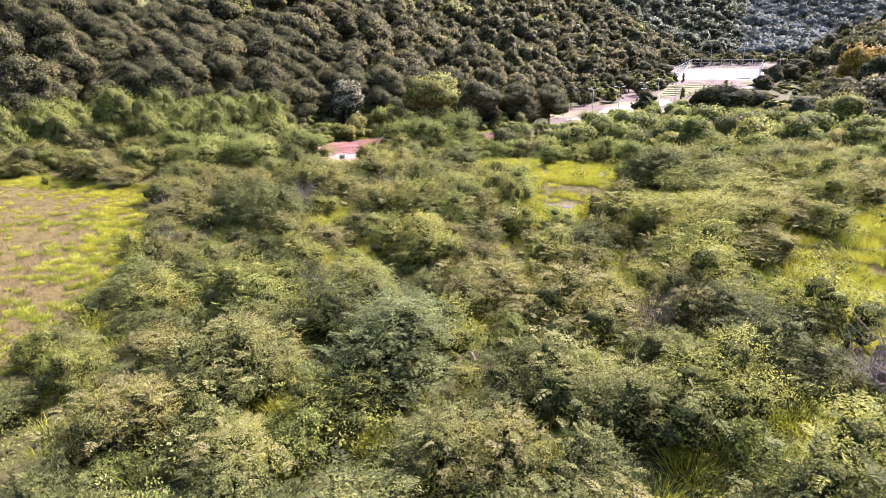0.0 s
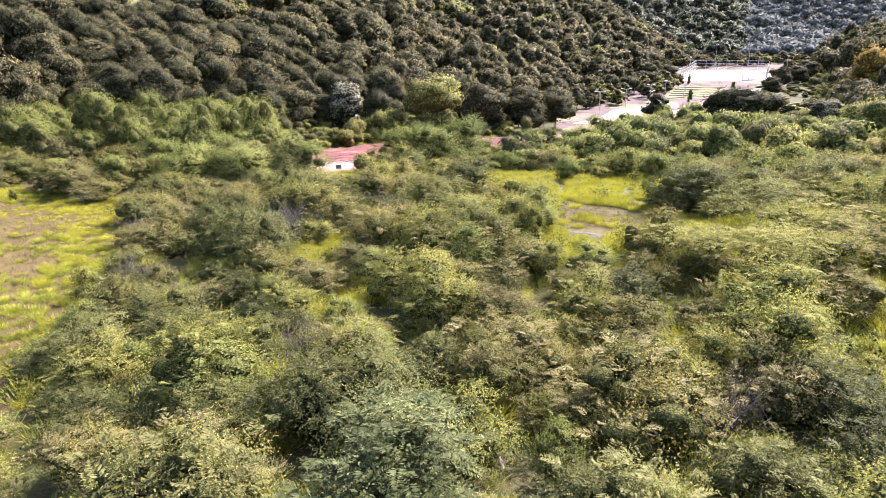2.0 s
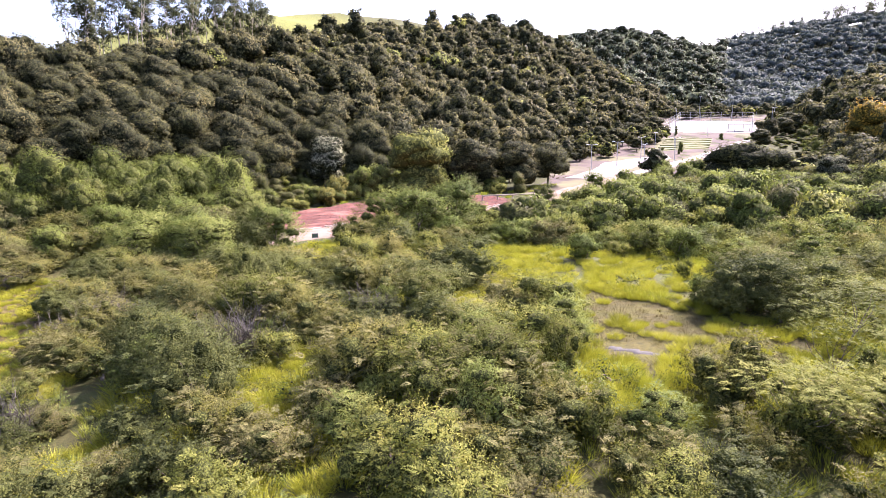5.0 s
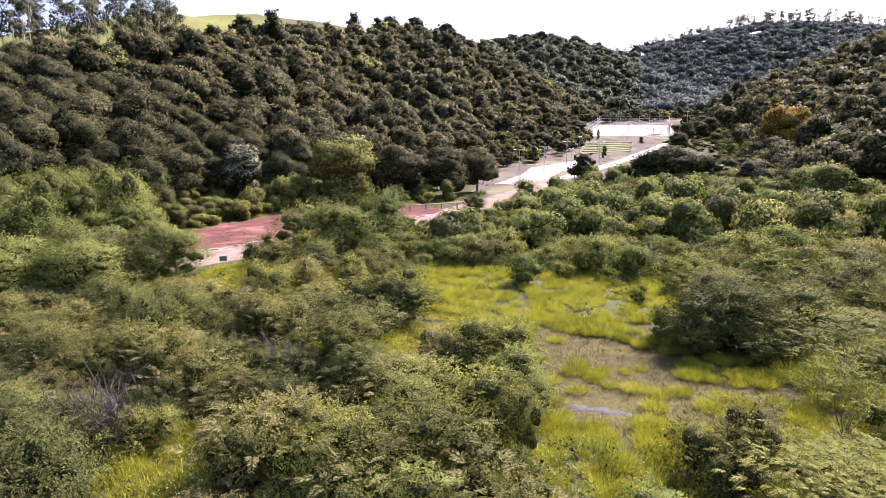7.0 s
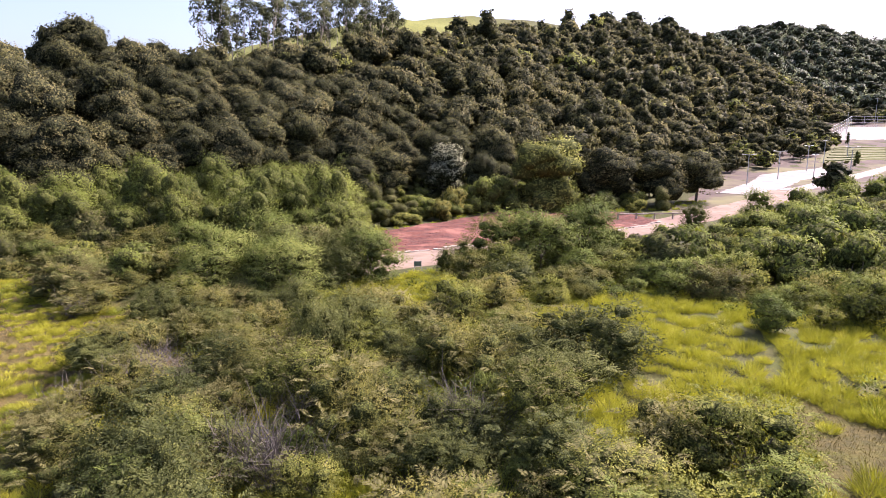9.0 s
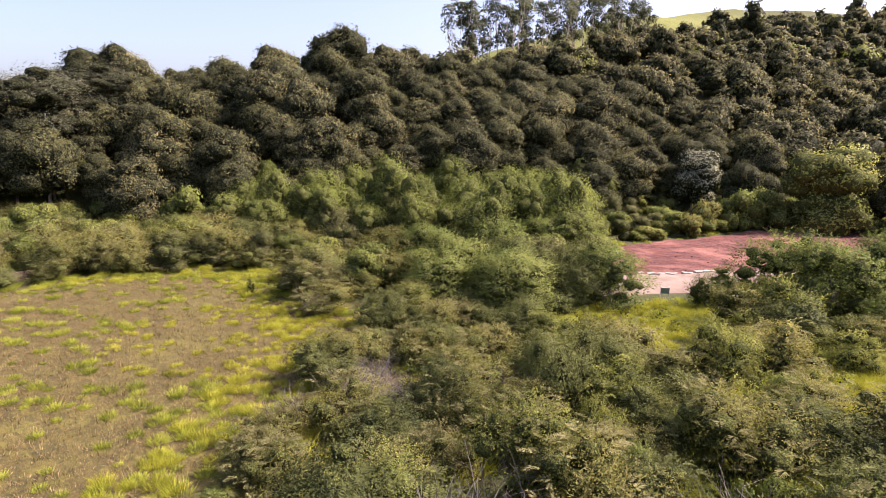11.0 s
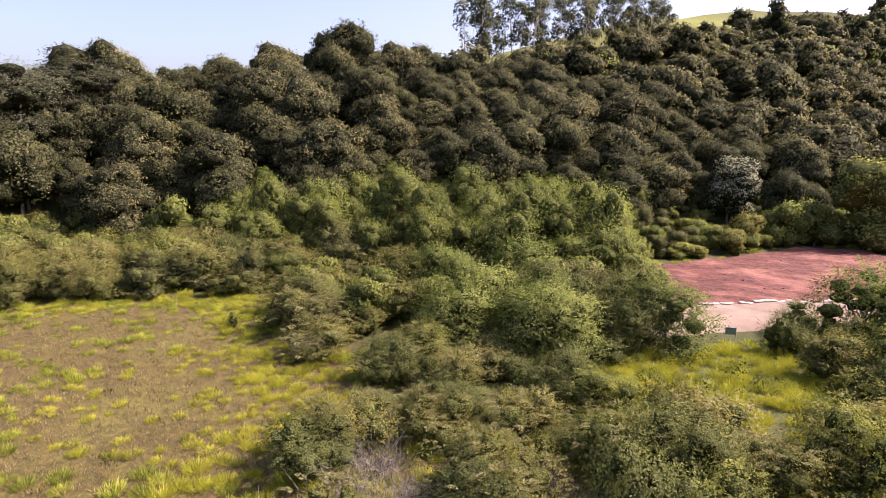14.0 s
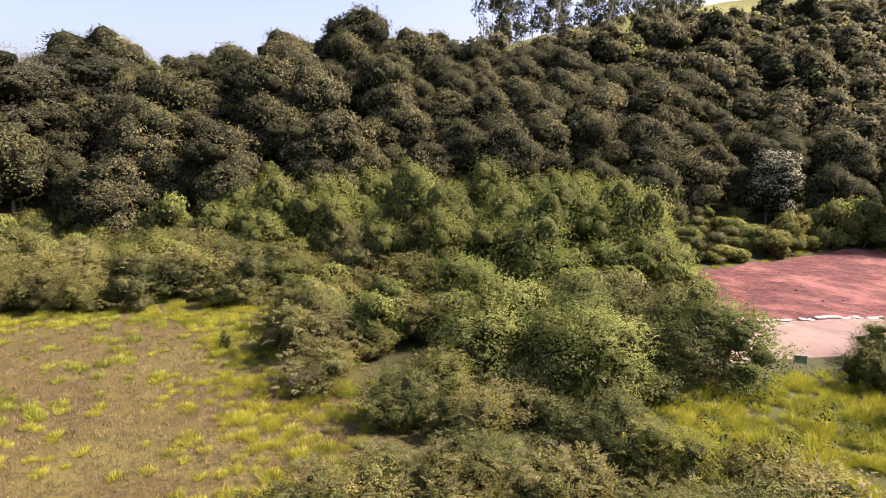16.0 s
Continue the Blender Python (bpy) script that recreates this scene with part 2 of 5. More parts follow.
def land(x, y):
    x, y = np.asarray(x, float), np.asarray(y, float)
    z = -0.4 + 1.6 * step(-22, 0, x) * (1 - step(45, 75, y)) - 1.5 * step(50, 105, y) + 7.5 * step(150, 340, y) + 6.0 * step(285, 400, y)
    z = z - 0.35 * (1 - step(-22, -8, x)) * (1 - step(50, 62, y)) - 0.9 * step(-22, -6, x) * (1 - step(20, 33, y))
    z = z + 0.10 * np.sin(x * 0.31 + 1.3) * np.sin(y * 0.27) + 0.05 * np.sin(x * 0.9 + y * 0.6)
    s, d = foot(x, y)
    wide, high = ridge(s)
    t = np.clip(d / wide, 0, 1)
    hill = high * (1 - (1 - t) ** 1.35) + np.clip(d - wide, 0, 80) * (0.06 + 0.19 * step(140, 215, s) * (1 - step(330, 390, s)))
    hill = hill + t * (1.6 * np.sin(s * 0.06) * np.sin(d * 0.05) + 0.8 * np.sin(s * 0.17 + 2))
    d2, s2 = (x - 50) * 0.95 - (y - 122) * 0.3, (x - 50) * 0.3 + (y - 122) * 0.95
    right = np.clip(d2, 0, 140) * 0.40 * step(-25, 60, s2)
    far = 120 * np.exp(-(((x - 440) / 380) ** 2)) * step(620, 980, y)
    far = np.maximum(far, 76 * np.exp(-(((x - 74) / np.where(x > 74, 120, 200)) ** 2)) * step(470, 720, y))
    return np.maximum(np.maximum(z + hill * step(0, 6, d), z + right), z + far)


def lines(a, b, fine, out):
    """Grid lines: even from a to b, then growing apart to the distance out."""
    inner = list(np.arange(a, b + 0.01, fine))
    lo, hi, stepw = [a], [b], fine
    while hi[-1] < out:
        stepw *= 1.09
        hi.append(hi[-1] + stepw)
        lo.append(lo[-1] - stepw)
    return np.array(lo[:0:-1] + inner + hi[1:])


def inside(x, y, poly):
    """Whether points lie in a polygon."""
    x, y = np.asarray(x, float), np.asarray(y, float)
    hit = np.zeros(x.shape, bool)
    for (ax, ay), (bx, by) in zip(poly, poly[1:] + poly[:1]):
        cross = (ay > y) != (by > y)
        hit ^= cross & (x < (bx - ax) * (y - ay) / ((by - ay) or 1e-9) + ax)
    return hit


FIELD = [(-57, 30), (-54, 36), (-54.5, 41.4), (-52, 46.3), (-48.6, 52), (-44, 52.6), (-37, 48.2), (-31, 47), (-27, 43), (-23, 34), (-19, 26),
         (-15, 18), (-12.7, 13.5), (-11, 8), (-11, -30), (-60, -30)]
BARE = [(1.6, 44.4), (3.4, 43.6), (6, 41.5), (8.2, 40), (9.6, 37.6), (13, 35.4), (11, 33), (6.4, 32.8), (3.2, 33.2), (2.2, 36), (2.8, 39.5)]
RIGHT_CLEAR = [(12, 19), (14, 24.4), (17, 31), (19.5, 35.5), (27, 40), (32, 36), (26, 24), (18, 17), (14, 16)]
BRIGHT = [(-23, 61), (-17.5, 63.2), (-13, 58), (-14.5, 53), (-20, 51.5), (-22.5, 56)]
BRIGHT2 = [(1, 44.5), (2, 56), (5, 54), (8, 51), (10.5, 47.5), (8, 42), (3.6, 43)]
BRIGHT4 = [(-7, 41.8), (-7.6, 49), (-6.2, 53.4), (-3, 56), (1, 56), (1.6, 48), (1.4, 41), (0.6, 37.6), (-2, 38.6), (-4.5, 40)]
BRIGHT3 = [(-9.2, 28.4), (-7.2, 28.2), (-7.6, 31.6), (-10.4, 33.6)]
OPEN2 = [(-26, 42), (-24, 45.5), (-19, 46.5), (-14, 45), (-14, 42.8), (-19, 41.2), (-20.5, 36), (-24, 37)]


def near_poly(x, y, poly, soft):
    """1 inside, falling to 0 at a distance soft outside."""
    x, y = np.asarray(x, float), np.asarray(y, float)
    best = np.full(x.shape, 1e9)
    for (ax, ay), (bx, by) in zip(poly, poly[1:] + poly[:1]):
        ux, uy = bx - ax, by - ay
        t = np.clip(((x - ax) * ux + (y - ay) * uy) / (ux * ux + uy * uy), 0, 1)
        best = np.minimum(best, np.hypot(x - ax - t * ux, y - ay - t * uy))
    return np.where(inside(x, y, poly), 1.0, np.clip(1 - best / soft, 0, 1))


def mesh_from(name, verts, faces, mat, smooth=False):
    me = bpy.data.meshes.new(name)
    me.from_pydata([tuple(v) for v in verts], [], [tuple(f) for f in faces])
    me.materials.append(mat)
    if smooth:
        me.polygons.foreach_set("use_smooth", [True] * len(me.polygons))
    return me


def quads_mesh(name, quads, mat, tint=None, dome=None):
    """A mesh of loose four-cornered leaves; quads: n x 4 x 3; dome: which way their clump faces."""
    n = len(quads)
    me = bpy.data.meshes.new(name)
    me.vertices.add(4 * n)
    me.vertices.foreach_set("co", quads.astype(np.float32).ravel())
    me.loops.add(4 * n)
    me.loops.foreach_set("vertex_index", np.arange(4 * n, dtype=np.int32))
    me.polygons.add(n)
    me.polygons.foreach_set("loop_start", np.arange(0, 4 * n, 4, dtype=np.int32))
    if tint is not None:
        me.attributes.new("tint", "FLOAT", "POINT").data.foreach_set("value", np.repeat(tint, 4).astype(np.float32))
    if dome is not None:
        me.attributes.new("dome", "FLOAT_VECTOR", "POINT").data.foreach_set("vector", np.repeat(dome, 4, 0).astype(np.float32).ravel())
    me.materials.append(mat)
    me.update(calc_edges=True)
    return me


def part(name, me, parent, label=""):
    ob = new(name, me)
    ob.parent = parent
    if label:
        ob["label"] = label
    return ob


def ground_sheet():
    gx, gy = lines(-62, 46, 1.0, 2300), lines(-12, 122, 1.0, 2300)
    x, y = np.meshgrid(gx, gy)
    z = land(x, y)
    nx, ny = len(gx), len(gy)
    i = (np.arange(ny - 1)[:, None] * nx + np.arange(nx - 1)).ravel()
    me = mesh_from("ground", np.stack([x, y, z], -1).reshape(-1, 3), np.stack([i, i + 1, i + nx + 1, i + nx], -1), EARTH, True)
    s, d = foot(x, y)
    wide, _ = ridge(s)
    dry = np.maximum(near_poly(x, y, FIELD, 3.0), np.maximum(0.62 * near_poly(x, y, BARE, 1.5), np.maximum(0.9 * near_poly(x, y, OPEN2, 1.0), near_poly(x, y, RIGHT_CLEAR, 2.0))))
    past = step(0, 6, d - wide - 2) * step(40, 70, s) * (1 - step(380, 460, y))
    for poly in (BRIGHT, BRIGHT2, BRIGHT3, BRIGHT4):
        past = np.maximum(past, 0.15 * near_poly(x, y, poly, 1.0) * (1 - near_poly(x, y, BARE, 0.8)))
    for key, v in (("dry", dry), ("pasture", past)):
        me.attributes.new(key, "FLOAT", "POINT").data.foreach_set("value", v.ravel().astype(np.float32))
    tagged(new("ground", me), "uneven valley floor of dry soil and leaf litter below wooded hills", "ground", kind="structure")


ground_sheet()


def ribbon(name, mids, widths, lift, mat, label, category, n=60):
    """A strip that follows the land along a line of places."""
    mids = np.array(mids, float)
    t = np.linspace(0, len(mids) - 1, n)
    k = np.arange(len(mids))
    cx, cy, w = np.interp(t, k, mids[:, 0]), np.interp(t, k, mids[:, 1]), np.interp(t, k, widths)
    for _ in range(3):
        cx[1:-1], cy[1:-1] = (cx[:-2] + cx[1:-1] * 2 + cx[2:]) / 4, (cy[:-2] + cy[1:-1] * 2 + cy[2:]) / 4
    tx, ty = np.gradient(cx), np.gradient(cy)
    length = np.hypot(tx, ty)
    nx, ny = -ty / length, tx / length
    cols = np.linspace(-0.5, 0.5, 9)
    jag = 0.25 * np.sin(t * 7.3)[:, None] * (np.abs(cols) > 0.45)
    x = cx[:, None] + nx[:, None] * (cols * w[:, None] + jag)
    y = cy[:, None] + ny[:, None] * (cols * w[:, None] + jag)
    z = land(x, y) + lift * (np.abs(cols) < 0.45) - 0.1 * (np.abs(cols) > 0.45)
    i = (np.arange(n - 1)[:, None] * 9 + np.arange(8)).ravel()
    me = mesh_from(name, np.stack([x, y, z], -1).reshape(-1, 3), np.stack([i, i + 9, i + 10, i + 1], -1), mat, True)
    return tagged(new(name, me), label, category, kind="structure")


def patch(name, poly, lift, mat, label, category, cell=1.0, rough=0.0, kind="structure"):
    """A sheet over the land within a polygon."""
    poly_a = np.array(poly, float)
    lo, hi = poly_a.min(0), poly_a.max(0)
    gx, gy = np.arange(lo[0], hi[0] + cell, cell), np.arange(lo[1], hi[1] + cell, cell)
    x, y = np.meshgrid(gx, gy)
    edge = near_poly(x, y, poly, cell)
    z = land(x, y) + np.where(edge >= 1, lift, lift - 0.25 * (1 - edge)) + rough * (np.sin(x * 1.7) * np.sin(y * 1.3) + 0.6 * np.sin(x * 3.1 + y * 2.3))
    nx = len(gx)
    faces = [(j * nx + k, j * nx + k + 1, (j + 1) * nx + k + 1, (j + 1) * nx + k) for j in range(len(gy) - 1) for k in range(nx - 1)
             if edge[j:j + 2, k:k + 2].max() >= 1]
    me = mesh_from(name, np.stack([x, y, z], -1).reshape(-1, 3), faces, mat, True)
    return tagged(new(name, me), label, category, kind=kind)


ribbon("road", [(-29.5, 56), (-23, 67), (-14.4, 80.8), (-5.4, 97.8), (3, 115), (12, 135), (16, 150)], [4, 7, 7, 7, 6, 7, 8], 0.08, DIRT,
       "packed pale dirt road along the red building plot", "road")
patch("red_plot", [(-33, 79), (-25, 69.5), (-17.5, 79.5), (-9.5, 93), (-4, 104), (-9, 110), (-17, 112), (-26, 106), (-28, 100), (-31, 88)], 0.12, RED,
      "graded plot of raw red earth with clods", "bare earth", 0.8, 0.05)
patch("park_ground", [(-4, 112), (1, 140), (-2, 168), (14, 205), (30, 250), (40, 290), (52, 362), (118, 372), (96, 300), (70, 235), (46, 190), (26, 148), (10, 116)], 0.05, PINK,
      "bare pinkish construction soil of a new park", "bare earth", 2.0)
patch("plaza_paving", [(4, 141), (9, 141), (15, 153), (21, 171), (33, 193), (33.5, 203), (15, 181), (11, 163)], 0.12, PAVED, "pale concrete paving of a park", "pavement", 2.0)
ribbon("park_path", [(16, 150), (36, 186), (62, 236), (82, 270), (98, 300), (111, 331), (143, 393)], [4, 4, 4, 4, 4, 4, 5], 0.15, PAVED,
       "pale concrete park path", "pavement")
patch("sports_court", [(46, 288), (80, 280), (94, 331), (61, 337)], 0.2, PAVED, "pale concrete sports court", "court", 2.0)
patch("park_lawn", [(31, 212), (49, 221), (58, 255), (42, 258)], 0.12, LAWN, "striped young lawn on low terraces", "lawn", 2.0)
patch("park_meadow", [(86, 292), (94, 294), (118, 350), (130, 384), (116, 366), (100, 332)], 0.12, GREENROW, "narrow bright green lawn beside the park path", "lawn", 2.0)
patch("mud_puddle", [(3.1, 34.8), (3.5, 34.5), (4.0, 34.55), (4.3, 34.2), (5.4, 34.1), (5.0, 34.5), (4.6, 34.55), (4.3, 34.9), (3.8, 34.9), (3.6, 35.2)], 0.03, MUD, "shallow grey mud puddle on bare soil", "puddle", 0.22)


# ---- plant shapes ----
def rows_of(rng, n):
    v = rng.normal(size=(n, 3))
    return v / np.linalg.norm(v, axis=1)[:, None]


def leaves(rng, at, way, length, width, flop=0.15, face=None):
    """Diamond leaves from their roots, their directions and sizes; face: where their upper sides turn."""
    side = np.cross(way, rows_of(rng, len(at)) if face is None else face + rows_of(rng, len(at)) * 0.55)
    side /= np.linalg.norm(side, axis=1)[:, None] + 1e-9
    a, s = way * length[:, None], side * (width / 2)[:, None]
    bow = np.cross(way, side) * (length * flop)[:, None]
    tip = at + a
    tip[:, 2] -= length * flop
    return np.stack([at, at + 0.45 * a + s + bow, tip, at + 0.45 * a - s + bow], 1)


def lobes(rng, n, wide, high, low, skirt=0.2):
    """Centres and radii of the leafy lumps of a crown of unit-like shape."""
    a = rng.uniform(0, 2 * math.pi, n)
    r = np.sqrt(rng.uniform(0, 1, n)) * wide * 0.36
    c = np.stack([r * np.cos(a), r * np.sin(a), low + (high - low) * rng.uniform(skirt, 0.82, n) * (1 - 0.55 * (r / (wide * 0.5)) ** 2)], -1)
    return c, rng.uniform(0.18, 0.29, n) * wide


def crown(rng, n, c, r, size, slim, squash=0.8, up=0.35, per=9, long=(0.45, 0.8), wisp=0.4):
    """A coat of leaves over the upper sides of each lump, and leafy twigs that stand out from it."""
    squeeze = np.array([1, 1, squash])
    share = r ** 2 / (r ** 2).sum()
    m = int(n * (1 - wisp) * 1.6)
    k = rng.choice(len(c), m, p=share)
    v = rows_of(rng, m)
    v[:, 2] = np.abs(v[:, 2]) * np.where(rng.uniform(size=m) < 0.82, 1, -0.8)
    at = c[k] + v * (r[k] * rng.uniform(0.68, 1.14, m))[:, None] * squeeze
    gap = np.linalg.norm((at[:, None] - c[None]) / squeeze, axis=2) / r[None]
    gap[np.arange(m), k] = 9
    bare = gap.min(1) > 0.72
    at, v = at[bare], v[bare]
    m = len(at)
    flat_way = np.cross(v, rows_of(rng, m))
    flat_way = flat_way / (np.linalg.norm(flat_way, axis=1)[:, None] + 1e-9) + v * rng.uniform(-0.1, 0.75, m)[:, None]
    flat_way /= np.linalg.norm(flat_way, axis=1)[:, None]
    length = size * rng.uniform(0.7, 1.5, m)
    coat = leaves(rng, at - flat_way * length[:, None] / 2, flat_way, length, length * slim, 0.1, v + (0, 0, 0.2))
    twigs = max(int(n * wisp) // per, 1)
    k = rng.choice(len(c), twigs, p=share)
    w = rows_of(rng, twigs)
    w[:, 2] = np.abs(w[:, 2]) * np.where(rng.uniform(size=twigs) < 0.85, 1, -0.5)
    root = c[k] + w * (r[k] * rng.uniform(0.75, 0.95, twigs))[:, None] * squeeze
    way = w + rows_of(rng, twigs) * 0.55 + (0, 0, up)
    way /= np.linalg.norm(way, axis=1)[:, None]
    reach = r[k] * rng.uniform(*long, twigs)
    t = np.tile(np.linspace(0.1, 1, per), twigs)
    root, way, reach, swell = np.repeat(root, per, 0), np.repeat(way, per, 0), np.repeat(reach, per), np.repeat(w, per, 0)
    at = root + way * (t * reach)[:, None]
    at[:, 2] -= 0.25 * reach * t ** 2
    out = way * 0.6 + rows_of(rng, len(at)) * 0.9
    out /= np.linalg.norm(out, axis=1)[:, None]
    length = size * rng.uniform(0.6, 1.3, len(at)) * (1.15 - 0.4 * t)
    outer = leaves(rng, at, out, length, length * slim, 0.15, swell + (0, 0, 0.25))
    return np.concatenate([coat, outer]), np.concatenate([v, swell])


def fronds(rng, root, way, length, pairs):
    """Feathery sprays: paired leaflets along drooping ribs."""
    n = len(root)
    side = np.cross(way, np.array([0, 0, 1.0]) + rows_of(rng, n) * 0.25)
    side /= np.linalg.norm(side, axis=1)[:, None] + 1e-9
    quads = []
    for j in range(pairs):
        t = (j + 0.6) / pairs
        at = root + way * (t * length)[:, None]
        at[:, 2] -= 0.35 * length * t ** 2
        for sgn in (-1, 1):
            out = side * sgn + way * 0.7 + rows_of(rng, n) * 0.2 - (0, 0, 0.25 * t)
            out /= np.linalg.norm(out, axis=1)[:, None]
            span = length * (0.42 - 0.26 * t)
            quads.append(leaves(rng, at, out, span, span * 0.27, 0.1, np.tile((0, 0, 1.0), (n, 1))))
    return np.concatenate(quads)


BALL = {}


def lumps(rng, c, r, squash, fine, count, share, uneven=0.3):
    """Uneven round cores inside the largest lumps of a crown."""
    if fine not in BALL:
        bm = bmesh.new()
        bmesh.ops.create_icosphere(bm, subdivisions=2 if fine else 1, radius=1.0)
        BALL[fine] = np.array([v.co[:] for v in bm.verts]), np.array([[v.index for v in f.verts] for f in bm.faces])
        bm.free()
    bv, bf = BALL[fine]
    verts, faces = [], []
    for n, i in enumerate(np.argsort(-r)[:count]):
        wob = 1 + rng.normal(0, uneven, len(bv))[:, None]
        verts.append(c[i] + bv * wob * r[i] * share * (1, 1, squash))
        faces.append(bf + n * len(bv))
    verts = np.concatenate(verts)
    verts[:, 2] = np.maximum(verts[:, 2], -0.05)
    return verts, np.concatenate(faces)


def tubes(lines_, sides=5):
    """Tapered round stems along lines of (x, y, z, radius)."""
    verts, faces = [], []
    for line in lines_:
        first = len(verts)
        for i, (x, y, z, r) in enumerate(line):
            for k in range(sides):
                a = 2 * math.pi * k / sides
                verts.append((x + r * math.cos(a), y + r * math.sin(a), z))
        for i in range(len(line) - 1):
            for k in range(sides):
                a, b = first + i * sides + k, first + i * sides + (k + 1) % sides
                faces.append((a, b, b + sides, a + sides))
    return verts, faces


def stems(rng, targets, base, fork, thick, lean=0.15):
    """A trunk to the fork and limbs from it to the targets."""
    out, top = [], np.array([rng.normal(0, lean), rng.normal(0, lean), fork])
    out.append([(0, 0, -0.3, base * 1.25), (top[0] * 0.4, top[1] * 0.5, fork * 0.5, base), (*top, base * 0.8)])
    for t in targets:
        m = (top + t) / 2 + rng.normal(0, 0.08 * np.linalg.norm(t - top), 3)
        out.append([(*top, thick), (*m, thick * 0.65), (*t, thick * 0.25)])
    return out


KINDS = {}


def kind_of_plant(key, name, seed, n_leaf, wide, high, low, n_lobe, size, slim, mat, bark=BARK, base=0.06, squash=0.8, up=0.35, fork=None,
                  plumes=0, bloom=PLUME, flat=False, tall_crown=False):
    """Keeps the leaf array and the stem mesh of one kind of plant."""
    rng = np.random.default_rng(seed)
    near = key[:3] in ("shr", "plu", "tre", "rou", "aca", "dry")
    c, r = lobes(rng, n_lobe, wide, high, low, 0.03 if near or key[:3] in ("far", "thi") or key in ("edge_d", "pale_t") else 0.2)
    if key[:3] in ("woo", "edg", "pal", "thi", "rou", "gol"):
        c[0], r[0] = (0, 0, low + 0.5 * (high - low)), 0.36 * wide
    if flat:
        c[:, 2] = high * rng.uniform(0.62, 0.9, n_lobe)
    if tall_crown:
        c[:, 2] = low + (high - low) * rng.uniform(0.0, 0.93, n_lobe)
        c[:, :2] *= 0.8
    q, dome = crown(rng, n_leaf, c, r, size, slim, squash, up, 10 if near else 7, (0.35, 0.95) if near else (0.3, 0.8) if key[:3] == "thi" else (0.15, 0.4), 0.6 if near else 0.5 if key[:3] == "thi" else 0.28)
    whole = q.mean(1) - (0, 0, low + 0.45 * (high - low))
    dome = dome * 0.75 + whole / (np.linalg.norm(whole, axis=1)[:, None] + 1e-6) * (0.25 if near or key[:3] == "thi" else 0.45) + (0, 0, 0.1)
    dome /= np.linalg.norm(dome, axis=1)[:, None] + 1e-6
    q[:, :, 2] = np.maximum(q[:, :, 2], 0.02)
    tops = None
    if plumes:
        k = rng.choice(len(c), plumes)
        v = rows_of(rng, plumes)
        v[:, 2] = np.abs(v[:, 2]) + 0.2
        v /= np.linalg.norm(v, axis=1)[:, None]
        root = c[k] + v * r[k][:, None] * (0.95, 0.95, 0.95 * squash)
        way = v * (1, 1, 0.45) + rows_of(rng, plumes) * 0.4 + (0.35, 0.1, 0.15)
        way /= np.linalg.norm(way, axis=1)[:, None]
        tops = fronds(rng, root, way, rng.uniform(0.08, 0.17, plumes) * min(wide, 2.8), 9)
    sv, sf = tubes(stems(rng, c[: min(7, n_lobe)], base, fork or max(low, 0.15 * high), base * 0.6))
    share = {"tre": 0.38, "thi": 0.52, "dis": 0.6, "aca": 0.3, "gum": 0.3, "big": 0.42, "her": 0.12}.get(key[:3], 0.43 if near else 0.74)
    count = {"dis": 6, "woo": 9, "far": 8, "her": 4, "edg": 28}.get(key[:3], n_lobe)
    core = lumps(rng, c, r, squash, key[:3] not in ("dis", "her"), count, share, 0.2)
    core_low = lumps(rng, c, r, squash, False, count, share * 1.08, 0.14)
    KINDS[key] = dict(name=name, core=core, core_low=core_low, core_mat=INNER_GUM_HAZED if key == "dist_b" else INNER_GOLD if key == "gold_t" else INNER_SHADE if key == "edge_d" else INNER_SHADE if near or key[:3] in ("far", "thi") else INNER_SHADE_FAR, leaf=q, dome=dome, wood=(np.array(sv), np.array(sf)), tops=tops, mat=mat, bark=bark, bloom=bloom, meshes=None, trunk_only=key[:4] in ("wood", "woof", "dist", "far_", "herb"))


def thing_of(key, m, label, category, group):
    """One plant as a thing of its own with its crown, stems and plumes."""
    k = KINDS[key]
    if k["meshes"] is None:
        k["meshes"] = [("crown", quads_mesh(key + "_crown", k["leaf"], k["mat"], None, k["dome"])),
                       ("stem", mesh_from(key + "_stem", k["wood"][0], k["wood"][1], k["bark"], True))]
        if key[:5] not in ("gum_a", "gum_b", "acaci"):
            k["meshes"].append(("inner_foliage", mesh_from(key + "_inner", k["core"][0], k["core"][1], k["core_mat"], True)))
        if k["tops"] is not None:
            k["meshes"].append(("seed_plume", quads_mesh(key + "_plumes", k["tops"], k["bloom"])))
    ob = tagged(new(k["name"]), label, category, group)
    ob.empty_display_size = 0.2
    ob.matrix_basis = m
    for nm, me in k["meshes"]:
        piece = part(nm, me, ob)
        if nm in ("crown", "seed_plume"):
            piece["kind"] = "stuff"
    return ob


def spot(x, y, turn, wide, tall, sink=0.0):
    return pose(x, y, float(land(x, y)) - sink, 0, 0, turn) @ Matrix.Diagonal((wide, wide, tall, 1))


